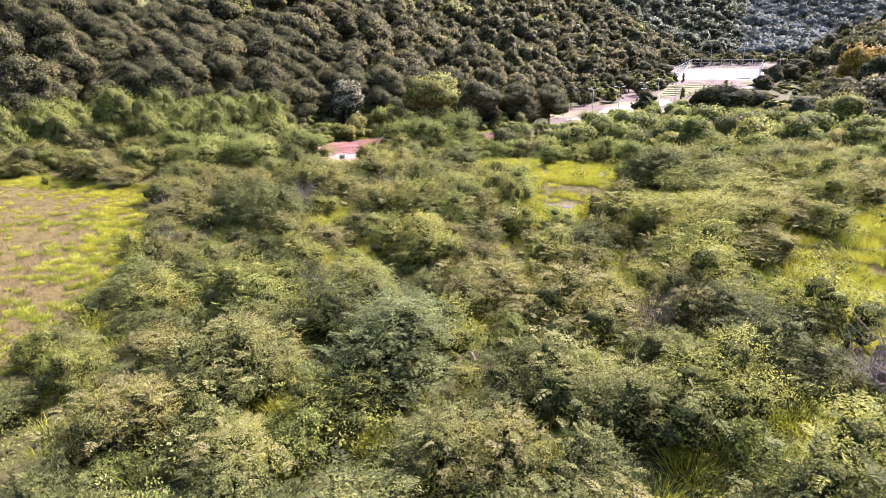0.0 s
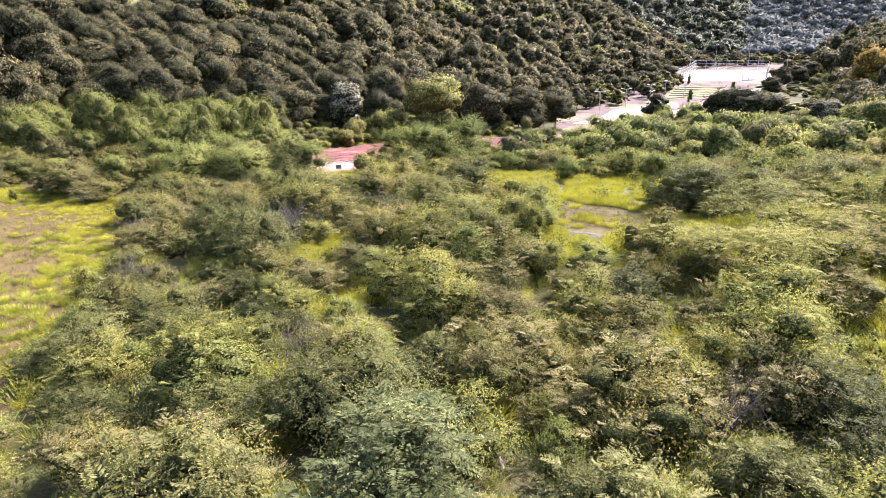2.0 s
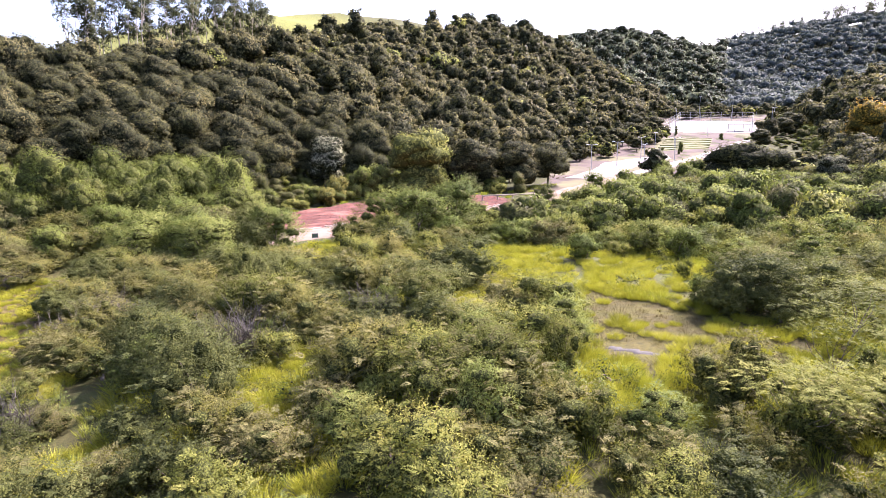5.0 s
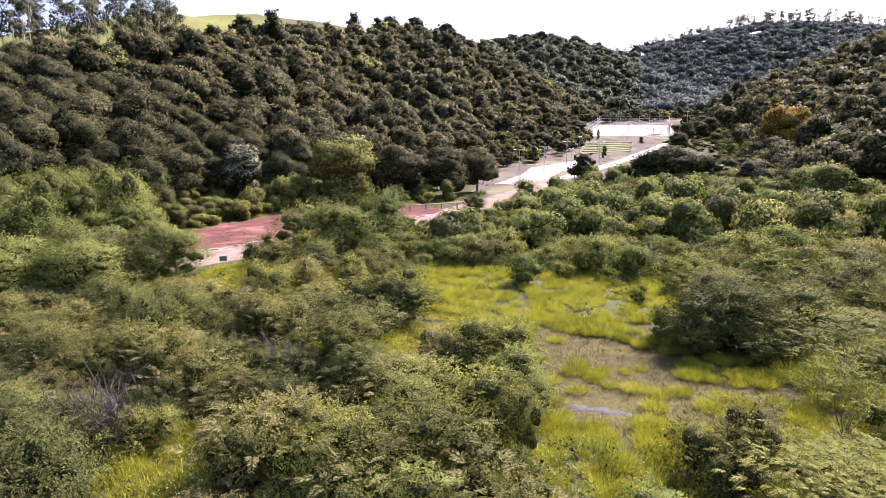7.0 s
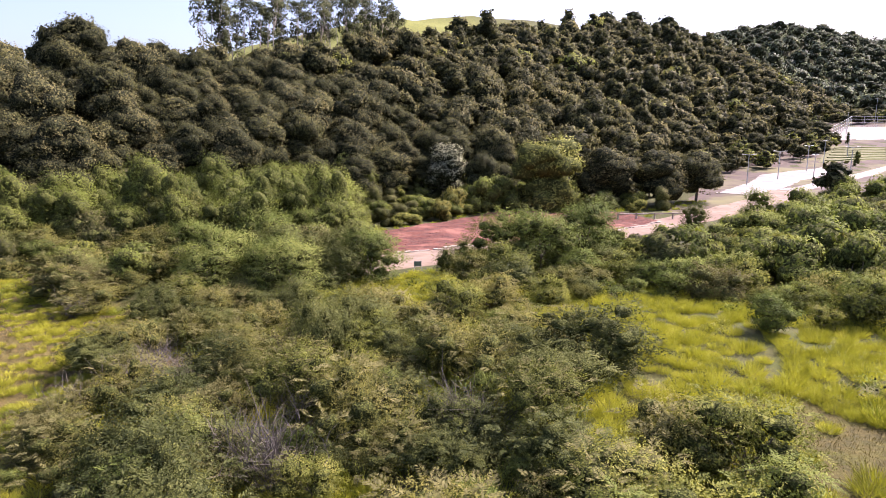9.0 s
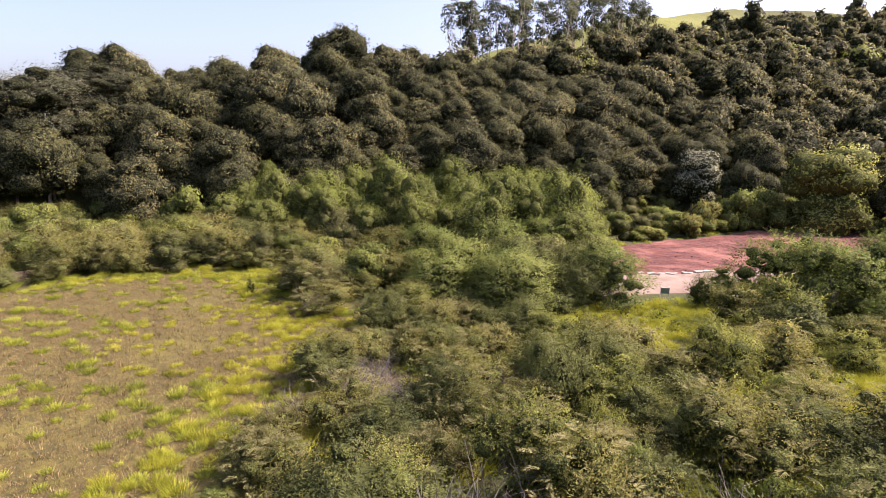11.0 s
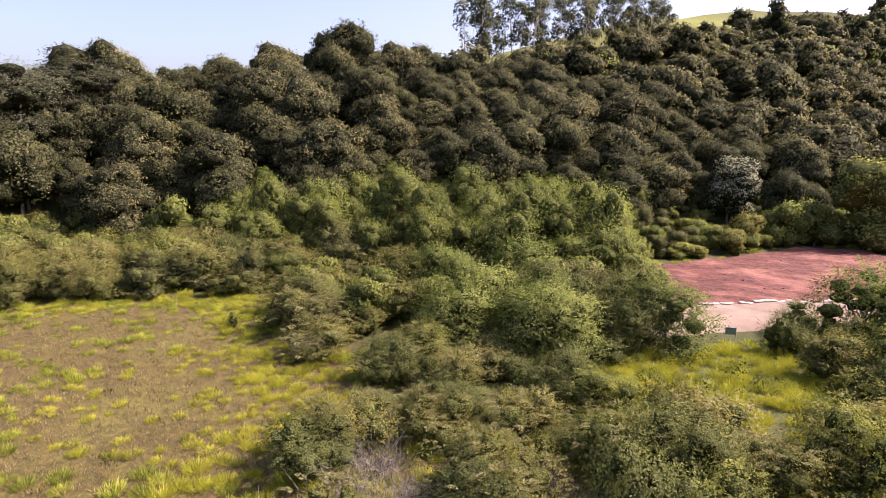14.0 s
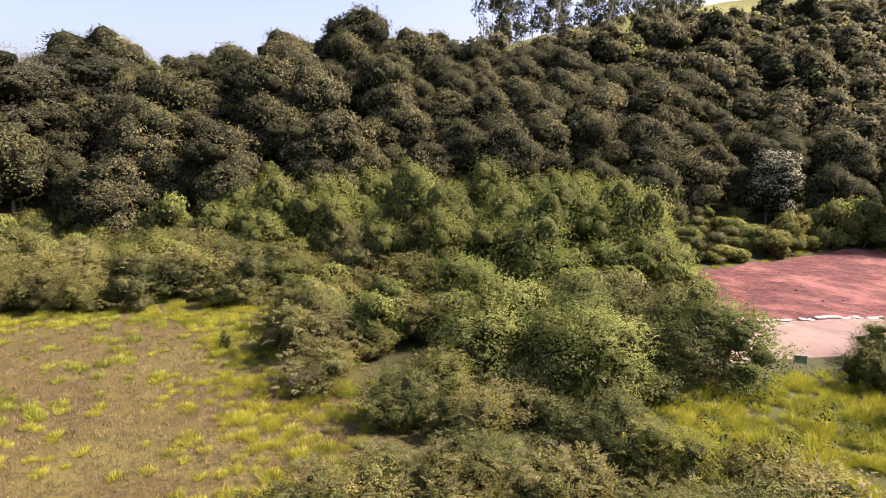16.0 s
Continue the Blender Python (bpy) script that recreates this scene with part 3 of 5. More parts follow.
def stuff_of(name, picks, label, category, rng):
    """Many plants joined: picks are (key, x, y, turn, wide, tall)."""
    by_mat = {}
    wv, wf, count, cv, cf, cores = [], [], 0, [], [], 0
    for key, x, y, turn, wide, tall in picks:
        k = KINDS[key]
        ca, sa = math.cos(turn), math.sin(turn)
        rot = np.array([[ca, sa, 0], [-sa, ca, 0], [0, 0, 1]])
        place = np.array([x, y, float(land(x, y))])
        shade = rng.uniform()
        for arr, mat in ((k["leaf"], k["mat"]), (k["tops"], k["bloom"])):
            if arr is not None:
                by_mat.setdefault(mat.name, (mat, [], [], []))
                by_mat[mat.name][3].append(k["dome"] @ rot if arr is k["leaf"] else np.zeros((len(arr), 3)))
                by_mat[mat.name][1].append((arr * (wide, wide, tall)) @ rot + place)
                by_mat[mat.name][2].append(np.full(len(arr), shade))
        core = k["core_low"] if math.hypot(x + 2, y - 20) > 140 else k["core"]
        cv.append((core[0] * (wide, wide, tall)) @ rot + place)
        cf.append(core[1] + cores)
        cores += len(core[0])
        if k["trunk_only"]:
            wv.append((k["wood"][0][:15] * (wide, wide, tall)) @ rot + place)
            wf.append(k["wood"][1][:10] + count)
            count += 15
            continue
        wv.append((k["wood"][0] * (wide, wide, tall)) @ rot + place)
        wf.append(k["wood"][1] + count)
        count += len(k["wood"][0])
    top = tagged(new(name), label, category, kind="stuff")
    for mat, arrs, tints, domes in by_mat.values():
        part("foliage", quads_mesh(name + "_foliage", np.concatenate(arrs), mat, np.concatenate(tints), np.concatenate(domes)), top)
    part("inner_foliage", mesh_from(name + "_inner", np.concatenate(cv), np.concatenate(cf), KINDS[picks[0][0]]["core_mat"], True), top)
    part("stems", mesh_from(name + "_stems", np.concatenate(wv), np.concatenate(wf), BARK, True), top)


kind_of_plant("shrub_a", "shrub", 1, 3600, 2.6, 2.3, 0.2, 13, 0.115, 0.46, SHRUB)
kind_of_plant("shrub_b", "olive_shrub", 2, 3600, 2.8, 2.0, 0.15, 15, 0.115, 0.46, OLIVE)
kind_of_plant("shrub_c", "shrub", 3, 3600, 2.4, 2.5, 0.2, 12, 0.115, 0.46, FRESH)
kind_of_plant("shrub_d", "dark_shrub", 31, 3600, 2.7, 1.9, 0.15, 14, 0.115, 0.46, DEEP)
kind_of_plant("dry_a", "dry_shrub", 32, 3200, 2.6, 1.9, 0.15, 13, 0.115, 0.46, DRY, plumes=40)
kind_of_plant("plume_a", "flowering_shrub", 4, 3000, 2.8, 2.2, 0.2, 14, 0.115, 0.42, OLIVE, plumes=90)
kind_of_plant("plume_b", "flowering_shrub", 5, 3000, 2.6, 2.5, 0.2, 12, 0.115, 0.42, SHRUB, plumes=70)
for key, name, seed, n, wide, high, lobe_count, mat, sprays in [
        ("shrub_e", "shrub", 101, 7000, 2.6, 2.2, 16, SHRUB, 90), ("shrub_f", "olive_shrub", 102, 7600, 2.8, 1.9, 18, OLIVE, 110), ("shrub_g", "shrub", 103, 7000, 2.4, 2.2, 15, FRESH, 60),
        ("shrub_h", "dark_shrub", 104, 7600, 2.7, 1.9, 17, DEEP, 90), ("plume_c", "flowering_shrub", 105, 7600, 2.8, 2.1, 17, OLIVE, 150), ("plume_d", "flowering_shrub", 106, 7600, 2.6, 2.3, 16, SHRUB, 130),
        ("dry_b", "dry_shrub", 107, 7200, 2.6, 1.8, 16, DRY, 110)]:
    kind_of_plant(key, name, seed, n, wide, high, 0.15, lobe_count, 0.060, 0.46, mat, plumes=sprays, bloom=mat if key in ("shrub_e", "shrub_g", "shrub_h") else PLUME)
kind_of_plant("tree_a", "small_tree", 6, 9500, 3.4, 3.8, 0.0, 22, 0.092, 0.55, FRESH, base=0.07, fork=0.8)
kind_of_plant("tree_b", "small_tree", 7, 9500, 3.6, 3.4, 0.0, 22, 0.092, 0.55, DEEP, base=0.07, fork=0.7)
kind_of_plant("round_a", "rounded_shrub", 9, 7000, 3.0, 3.4, 0.2, 24, 0.075, 0.42, SAGE, base=0.06, plumes=420, bloom=SAGE)
kind_of_plant("acacia", "feathery_tree", 8, 3000, 5.0, 3.6, 1.4, 18, 0.110, 0.22, SHRUB, base=0.05, squash=0.35, fork=0.7, flat=True, plumes=260, bloom=SHRUB)
kind_of_plant("thick_a", "thicket_tree", 15, 3600, 5.0, 5.6, 0.3, 24, 0.165, 0.46, THICK, base=0.09, squash=0.92, fork=1.2, plumes=110, bloom=VIVID)
kind_of_plant("thick_b", "thicket_tree", 16, 2600, 4.6, 4.8, 0.5, 18, 0.190, 0.5, MOSS, base=0.09, fork=1.0)
kind_of_plant("thick_c", "thicket_tree", 17, 3600, 5.2, 6.2, 0.2, 28, 0.165, 0.42, THICK, base=0.09, squash=0.85, fork=1.5, plumes=150, bloom=VIVID)
kind_of_plant("thick_d", "thicket_tree", 18, 2600, 4.2, 4.4, 0.4, 17, 0.190, 0.6, DARK, base=0.08, fork=1.0)
kind_of_plant("far_a", "thicket_shrub", 11, 1350, 2.8, 2.4, 0.2, 11, 0.170, 0.5, SHRUB)
kind_of_plant("far_b", "thicket_shrub", 12, 1350, 2.8, 2.2, 0.2, 11, 0.170, 0.45, OLIVE)
kind_of_plant("far_c", "thicket_shrub", 13, 1350, 3.2, 3.0, 0.3, 12, 0.170, 0.5, VIVID)
kind_of_plant("far_d", "thicket_shrub", 14, 1350, 3.0, 2.6, 0.3, 11, 0.170, 0.5, DARK)
kind_of_plant("edge_a", "forest_tree", 25, 5600, 7.0, 8.5, 0.6, 46, 0.225, 0.6, FOREST, base=0.15, fork=2.5)
kind_of_plant("edge_b", "forest_tree", 26, 5600, 6.0, 7.5, 0.6, 46, 0.225, 0.6, DARK, base=0.15, fork=2.2)
kind_of_plant("edge_c", "forest_tree", 27, 5600, 6.5, 8.0, 0.6, 46, 0.225, 0.5, FOREST, base=0.15, fork=2.4)
kind_of_plant("edge_d", "forest_tree", 36, 6500, 6.5, 8.0, 0.2, 26, 0.210, 0.5, TREE_FRESH, base=0.15, fork=2.4)
kind_of_plant("pale_t", "pale_tree", 28, 6500, 6.4, 8.6, 0.2, 26, 0.200, 0.6, PALE, base=0.15, fork=2.4)
kind_of_plant("gold_t", "golden_tree", 29, 2200, 9.0, 9.0, 1.5, 18, 0.360, 0.6, GOLD, base=0.2, fork=2.6)
kind_of_plant("wood_a", "tree", 21, 780, 6.8, 8.0, 0.8, 11, 0.410, 0.72, FOREST, base=0.16, fork=2.5)
kind_of_plant("woof_a", "tree", 21, 280, 6.8, 8.0, 0.8, 11, 0.720, 0.72, FOREST, base=0.16, fork=2.5)
kind_of_plant("wood_b", "tree", 22, 780, 7.6, 7.4, 0.6, 11, 0.410, 0.72, FOREST, base=0.16, fork=2.2)
kind_of_plant("woof_b", "tree", 22, 280, 7.6, 7.4, 0.6, 11, 0.720, 0.72, FOREST, base=0.16, fork=2.2)
kind_of_plant("wood_c", "tree", 23, 780, 6.0, 9.0, 0.8, 11, 0.410, 0.72, DARK, base=0.15, fork=2.5)
kind_of_plant("woof_c", "tree", 23, 280, 6.0, 9.0, 0.8, 11, 0.720, 0.72, DARK, base=0.15, fork=2.5)
kind_of_plant("wood_d", "tree", 24, 780, 7.0, 7.8, 0.8, 11, 0.410, 0.72, SHRUB, base=0.15, fork=2.5)
kind_of_plant("woof_d", "tree", 24, 280, 7.0, 7.8, 0.8, 11, 0.720, 0.72, SHRUB, base=0.15, fork=2.5)
kind_of_plant("wood_e", "tree", 37, 780, 7.2, 8.0, 0.8, 11, 0.410, 0.65, TREE_FRESH, base=0.15, fork=2.5)
kind_of_plant("woof_e", "tree", 37, 280, 7.2, 8.0, 0.8, 11, 0.720, 0.65, TREE_FRESH, base=0.15, fork=2.5)
kind_of_plant("dist_b", "tree", 38, 170, 11.0, 11.0, 0.5, 12, 1.000, 0.8, GUM_HAZED, base=0.2, fork=3)
kind_of_plant("dist_a", "tree", 33, 150, 11.0, 10.0, 0.5, 12, 1.000, 0.8, FOREST_HAZED, base=0.2, fork=3)
kind_of_plant("big_gum", "tall_gum_tree", 43, 15000, 14.0, 21.0, 4.0, 60, 0.24, 0.36, GUM_TALL, bark=PALE_BARK, base=0.32, fork=6.0, squash=0.75)
kind_of_plant("gum_a", "gum_tree", 41, 800, 5.0, 20.0, 6.0, 14, 0.550, 0.4, GUM, bark=PALE_BARK, base=0.13, fork=7.0, squash=1.0, tall_crown=True)
kind_of_plant("gum_b", "gum_tree", 42, 650, 4.2, 17.0, 7.0, 11, 0.550, 0.4, GUM, bark=PALE_BARK, base=0.12, fork=8.0, squash=1.0, tall_crown=True)

kind_of_plant("herb", "herb", 51, 330, 1.1, 0.75, 0.0, 6, 0.052, 0.5, FRESH)
kind_of_plant("herb_b", "herb", 52, 330, 1.1, 0.65, 0.0, 6, 0.052, 0.5, SHRUB)

NAMES = {"far_a": ("green shrub in a dense valley thicket", "shrub"), "far_b": ("olive shrub in a dense valley thicket", "shrub"),
         "far_c": ("fresh green shrub in a dense valley thicket", "shrub"), "far_d": ("dark green shrub in a dense valley thicket", "shrub"),
         "dry_a": ("dry brownish shrub in dense scrub", "shrub"), "shrub_a": ("leafy green shrub in dense scrub", "shrub"), "shrub_b": ("dull olive shrub in dense scrub", "shrub"),
         "shrub_c": ("fresh green shrub in dense scrub", "shrub"), "shrub_d": ("dark green shrub in dense scrub", "shrub"),
         "shrub_e": ("leafy green shrub with small leaves", "shrub"), "shrub_f": ("dull olive shrub with fine feathery sprays", "shrub"),
         "shrub_g": ("fresh green shrub with small leaves", "shrub"), "shrub_h": ("dark green shrub with small leaves", "shrub"),
         "plume_c": ("olive shrub with pale feathery sprays", "shrub"), "plume_d": ("green shrub with pale feathery sprays", "shrub"), "dry_b": ("dry brownish shrub with thin sprays", "shrub"),
         "plume_a": ("olive shrub topped with pale seed plumes", "shrub"), "plume_b": ("green shrub topped with pale seed plumes", "shrub"),
         "tree_a": ("small bright green tree above the scrub", "tree"), "tree_b": ("small dark green tree above the scrub", "tree"),
         "acacia": ("feathery spreading tree with a flat crown", "tree"), "round_a": ("tall rounded shrub with fine feathery foliage", "shrub"),
         "thick_a": ("bright green thicket tree at the foot of the hill", "tree"), "thick_b": ("olive green thicket tree at the foot of the hill", "tree"),
         "thick_c": ("feathery bright green tree with layered crown", "tree"), "thick_d": ("dark green thicket tree at the foot of the hill", "tree"),
         "edge_a": ("broad dark green tree at the forest edge", "tree"), "edge_b": ("dense dark tree at the forest edge", "tree"),
         "edge_c": ("olive green tree at the forest edge", "tree"), "edge_d": ("broad light green tree at the forest edge", "tree"), "pale_t": ("round tree with pale silvery leaves at the forest edge", "tree"),
         "gold_t": ("broad tree crowned with golden blossom", "tree"), "gum_a": ("tall slender gum tree on the hilltop", "tree"),
         "big_gum": ("tall spreading gum tree with pale limbs at the forest edge", "tree"),
         "gum_b": ("slender gum tree with sparse crown on the hilltop", "tree")}
SIZE = {"shrub_e": (2.6, 2.2), "shrub_f": (2.8, 1.9), "shrub_g": (2.4, 2.2), "shrub_h": (2.7, 1.9), "plume_c": (2.8, 2.1), "plume_d": (2.6, 2.3), "shrub_a": (2.6, 2.3), "shrub_b": (2.8, 2.0), "shrub_c": (2.4, 2.5), "shrub_d": (2.7, 1.9), "plume_a": (2.8, 2.2), "plume_b": (2.6, 2.5),
        "tree_a": (3.4, 3.8), "tree_b": (3.6, 3.4), "acacia": (5.0, 3.6), "round_a": (3.0, 3.4), "thick_a": (5.0, 5.6), "edge_a": (7, 8.5), "edge_b": (6, 7.5),
        "pale_t": (6.4, 8.6), "gold_t": (9, 9), "edge_c": (6.5, 8), "edge_d": (6.5, 8), "big_gum": (14.0, 21.0)}
SCRUB, THICKET, EDGE = "scrub on the valley floor", "thicket at the foot of the hill", "trees at the forest edge"
rng = np.random.default_rng(7)
TAKEN = []


def put(key, x, y, wide, high, group=SCRUB, sink=0.0):
    """A plant of that width and height."""
    w0, h0 = SIZE[key]
    TAKEN.append((x, y, wide * 0.36 if key != "acacia" else 0.2))
    return thing_of(key, spot(x, y, rng.uniform(0, 360), wide / w0, high / h0, sink), *NAMES[key], group)


# plants that stand out from the rest
for key, x, y, wide, high in [
        # The dark plants near (-13, 31) are added to stand in for deep shade.
        ("shrub_h", -56.0, 35.2, 3.0, 1.6), ("shrub_f", -55.6, 38.6, 3.0, 1.8), ("shrub_h", -56.6, 32.2, 2.8, 1.6), ("shrub_h", -13.4, 31.4, 3.6, 3.0), ("shrub_h", -11.2, 29.4, 3.4, 3.0), ("tree_b", -15.4, 33.0, 3.6, 3.2), ("round_a", -0.3, 13.2, 4.0, 3.2), ("shrub_g", 3.1, 15.2, 1.3, 1.9), ("shrub_f", 3.0, 8.9, 2.6, 1.9), ("shrub_h", 5.0, 9.0, 2.4, 1.8),
        ("tree_b", 9.9, 40.2, 4.4, 3.2), ("tree_b", 12.6, 40.4, 4.2, 3.2), ("shrub_h", 11.3, 38.9, 2.8, 1.9), ("shrub_h", 8.6, 39.6, 2.2, 1.8), ("acacia", 7.8, 28.6, 4.6, 2.5), ("acacia", 10.6, 28.0, 5.0, 2.7), ("acacia", 13.4, 31.0, 5.0, 2.7),
        ("acacia", 12.3, 36.0, 5.6, 2.6), ("tree_b", -3.6, 44.2, 4.6, 3.0), ("shrub_g", -0.8, 27.7, 2.6, 2.5), ("shrub_g", -14.0, 31.2, 2.6, 2.4)]:
    put(key, x, y, wide, high)
for key, x, y, wide, high in [
        ("tree_a", -14.2, 67.5, 5.4, 5.0), ("tree_a", -10.8, 66.0, 5.6, 5.2), ("tree_b", -12.0, 70.0, 5.0, 5.6), ("tree_a", -8.4, 70.5, 5.6, 6.0), ("tree_b", -8.6, 75.0, 5.0, 6.4), ("tree_a", 6.0, 84.0, 5.4, 4.6), ("tree_a", 10.0, 89.0, 6.0, 5.0), ("tree_b", 0.2, 99.5, 3.4, 3.6),
        ("tree_a", -21.8, 60.2, 5.0, 4.2), ("tree_b", -24.9, 61.5, 4.2, 4.4), ("tree_a", -24.8, 54.4, 4.6, 4.2), ("shrub_g", -17.4, 68.2, 2.8, 2.2),
        ("tree_b", -15.0, 42.4, 3.0, 4.3), ("shrub_h", -16.9, 63.2, 2.2, 2.4), ("shrub_f", -10.4, 36.8, 3.6, 2.5), ("shrub_f", -8.6, 42.0, 4.0, 2.6)]:
    put(key, x, y, wide, high)
for key, x, y, wide, high in [
        ("plume_d", 1.4, 31.4, 1.3, 2.2), ("shrub_f", 6.6, 30.4, 2.8, 2.5), ("acacia", 10.4, 32.0, 3.4, 2.7), ("shrub_f", -18.6, 33.4, 3.4, 1.7),
        ("plume_c", -24.0, 44.4, 3.0, 2.2), ("plume_c", -21.8, 47.0, 3.2, 2.2), ("shrub_h", -4.6, 40.2, 3.6, 2.4), ("shrub_g", -14.5, 33.9, 2.0, 2.2),
        ("plume_c", -34.8, 47.2, 4.0, 2.0), ("tree_a", -30.2, 53.0, 4.8, 4.0), ("tree_a", 7.6, 108.6, 4.0, 4.6), ("shrub_e", -41.8, 46.6, 0.8, 1.1)]:
    put(key, x, y, wide, high)
for key, x, y, wide, high in [
        ("tree_a", -27.0, 55.0, 4.4, 4.0), ("tree_a", -30.6, 55.6, 4.6, 4.6), ("tree_b", -23.0, 58.2, 4.0, 3.4), ("tree_a", -27.8, 56.5, 4.6, 4.0), ("tree_b", -29.5, 59.5, 4.8, 4.4), ("tree_a", -33.0, 63.0, 5.0, 4.6), ("shrub_h", -22.4, 51.0, 3.4, 2.4),
        ("tree_b", -25.8, 58.4, 4.0, 3.6), ("plume_c", -26.6, 48.6, 3.2, 2.4), ("plume_d", -29.6, 49.6, 3.0, 2.4), ("tree_a", -32.4, 68.5, 4.6, 4.6),
        ("tree_a", -35.5, 58.0, 4.6, 4.6), ("shrub_e", -19.8, 50.4, 3.0, 2.2), ("plume_d", -21.0, 43.6, 2.6, 2.0)]:
    put(key, x, y, wide, high)
for key, x, y, wide, high in [
        ("pale_t", -36.4, 112.4, 7.0, 9.2), ("edge_b", -30.0, 112.5, 5.0, 8.6), ("edge_d", -19.6, 112.0, 11.0, 12.5), ("edge_a", -12.5, 117.5, 9.0, 9.5),
        ("edge_a", -5.0, 122.0, 9.0, 9.0), ("edge_b", 0.5, 127.0, 8.0, 8.5), ("edge_b", 31.0, 115.4, 11.5, 8.6), ("pale_t", 44.0, 117.0, 5.5, 6.4),
        ("gold_t", 72.0, 168.0, 13.0, 14.0), ("edge_d", 37.5, 86.0, 7.5, 8.4), ("edge_b", 46.0, 104.0, 9.0, 6.5)]:
    put(key, x, y, wide, high, EDGE)


TAKEN += [(-33.6, 106.5, 3.5), (-35.0, 109.0, 3.5), (-36.0, 103.0, 3.0), (-18.4, 106.5, 3.0)]


def scatter(x0, x1, y0, y1, gap, ok, clear=0.0):
    """Jittered places, each kept where ok(x, y) is at least a random number."""
    gx, gy = np.meshgrid(np.arange(x0, x1, gap), np.arange(y0, y1, gap))
    x = gx.ravel() + rng.uniform(-0.5, 0.5, gx.size) * gap
    y = gy.ravel() + rng.uniform(-0.5, 0.5, gx.size) * gap
    keep = rng.uniform(size=x.size) < ok(x, y)
    if clear:
        for tx, ty, r in TAKEN:
            keep &= np.hypot(x - tx, y - ty) > r + clear
    return np.stack([x[keep], y[keep]], -1)


ROAD_ZONE = [(-31, 53), (-25, 70), (-33.5, 79), (-31, 88), (-28, 104), (-16, 113), (-5, 110), (1, 140), (2, 168), (30, 215), (45, 262), (48, 350), (100, 350),
             (140, 415), (132, 415), (60, 225), (27, 150), (16, 120), (9, 98), (4, 86), (-3, 80), (-9, 78), (-12, 73), (-19, 63), (-27, 53)]
POOL_VIEW = [(0.6, 36), (1.4, 29.5), (6, 28.8), (9.4, 30.5), (12, 32.5), (6, 33.4), (2.4, 33.4), (1.6, 37)]
THICK_ZONE = [(-95, 10), (-58, 24), (-57.5, 31), (-55, 39), (-50, 51), (-43, 50), (-36, 48.5), (-29, 50), (-26, 56), (-28, 62), (-30, 70), (-36, 80), (-38, 92), (-46, 103), (-60, 110), (-100, 80)]


def open_scrub(x, y):
    k = 1 - np.maximum.reduce([near_poly(x, y, FIELD, 0.8), 0.82 * near_poly(x, y, OPEN2, 0.4), near_poly(x, y, BARE, 1.3), 0.93 * near_poly(x, y, RIGHT_CLEAR, 0.5), near_poly(x, y, ROAD_ZONE, 0.5),
                               0.96 * near_poly(x, y, BRIGHT, 0.5), 0.9 * near_poly(x, y, BRIGHT2, 0.5), 0.85 * near_poly(x, y, BRIGHT3, 0.5), 0.75 * near_poly(x, y, BRIGHT4, 0.5)])
    s, d = foot(x, y)
    return k * (d < 2) * ~inside(x, y, THICK_ZONE) * (1 - step(0, 3, (x - 50) * 0.95 - (y - 122) * 0.3) * (y > 112))


near_keys = ["dry_a", "shrub_a", "shrub_b", "shrub_c", "shrub_d", "plume_a", "plume_b", "tree_a"]
NEAR_ZONE = [(-32, 2), (24, 2), (30, 64), (-2, 64), (-4, 70), (-28, 70), (-30, 50), (-32, 46)]
for x, y in scatter(-32, 30, 2, 70, 2.35, lambda x, y: 0.97 * open_scrub(x, y) * inside(x, y, NEAR_ZONE) * (1 - 0.85 * inside(x, y, POOL_VIEW)), 0.4):
    west = x < -5
    key = near_keys[rng.choice(8, p=[0.16, 0.15, 0.16, 0.03, 0.36, 0.08, 0.06, 0.0] if west else [0.07, 0.24, 0.10, 0.26, 0.07, 0.12, 0.14, 0.0])]
    w = rng.uniform(0.75, 1.42)
    if y < 50:
        # Dark kinds weighted up near the start and west, partly for shaded sides.
        key = ("shrub_e", "shrub_f", "shrub_g", "shrub_h", "plume_c", "plume_d", "dry_b")[rng.choice(7, p=[0.16, 0.08, 0.05, 0.64, 0.03, 0.02, 0.02] if y < 17 else [0.11, 0.18, 0.02, 0.45, 0.06, 0.03, 0.15] if west else [0.21, 0.11, 0.2, 0.11, 0.14, 0.17, 0.06])]
    if x < -8 and y < 32:
        w *= 0.8
    thing_of(key, spot(x, y, rng.uniform(0, 360), w, w * rng.uniform(0.68, 1.05)), *NAMES[key], SCRUB)

# low young shrubs in the gaps
for x, y in scatter(-26, 26, 8, 62, 3.2, lambda x, y: 0.8 * open_scrub(x, y) * inside(x, y, NEAR_ZONE)):
    key = ("shrub_a", "shrub_b", "shrub_c", "plume_b")[rng.choice(4, p=[0.3, 0.2, 0.35, 0.15])]
    w = rng.uniform(0.35, 0.6)
    thing_of(key, spot(x, y, rng.uniform(0, 360), w, w * rng.uniform(0.8, 1.4)), "low young shrub in a gap of the scrub", "shrub", "young shrubs in the scrub")

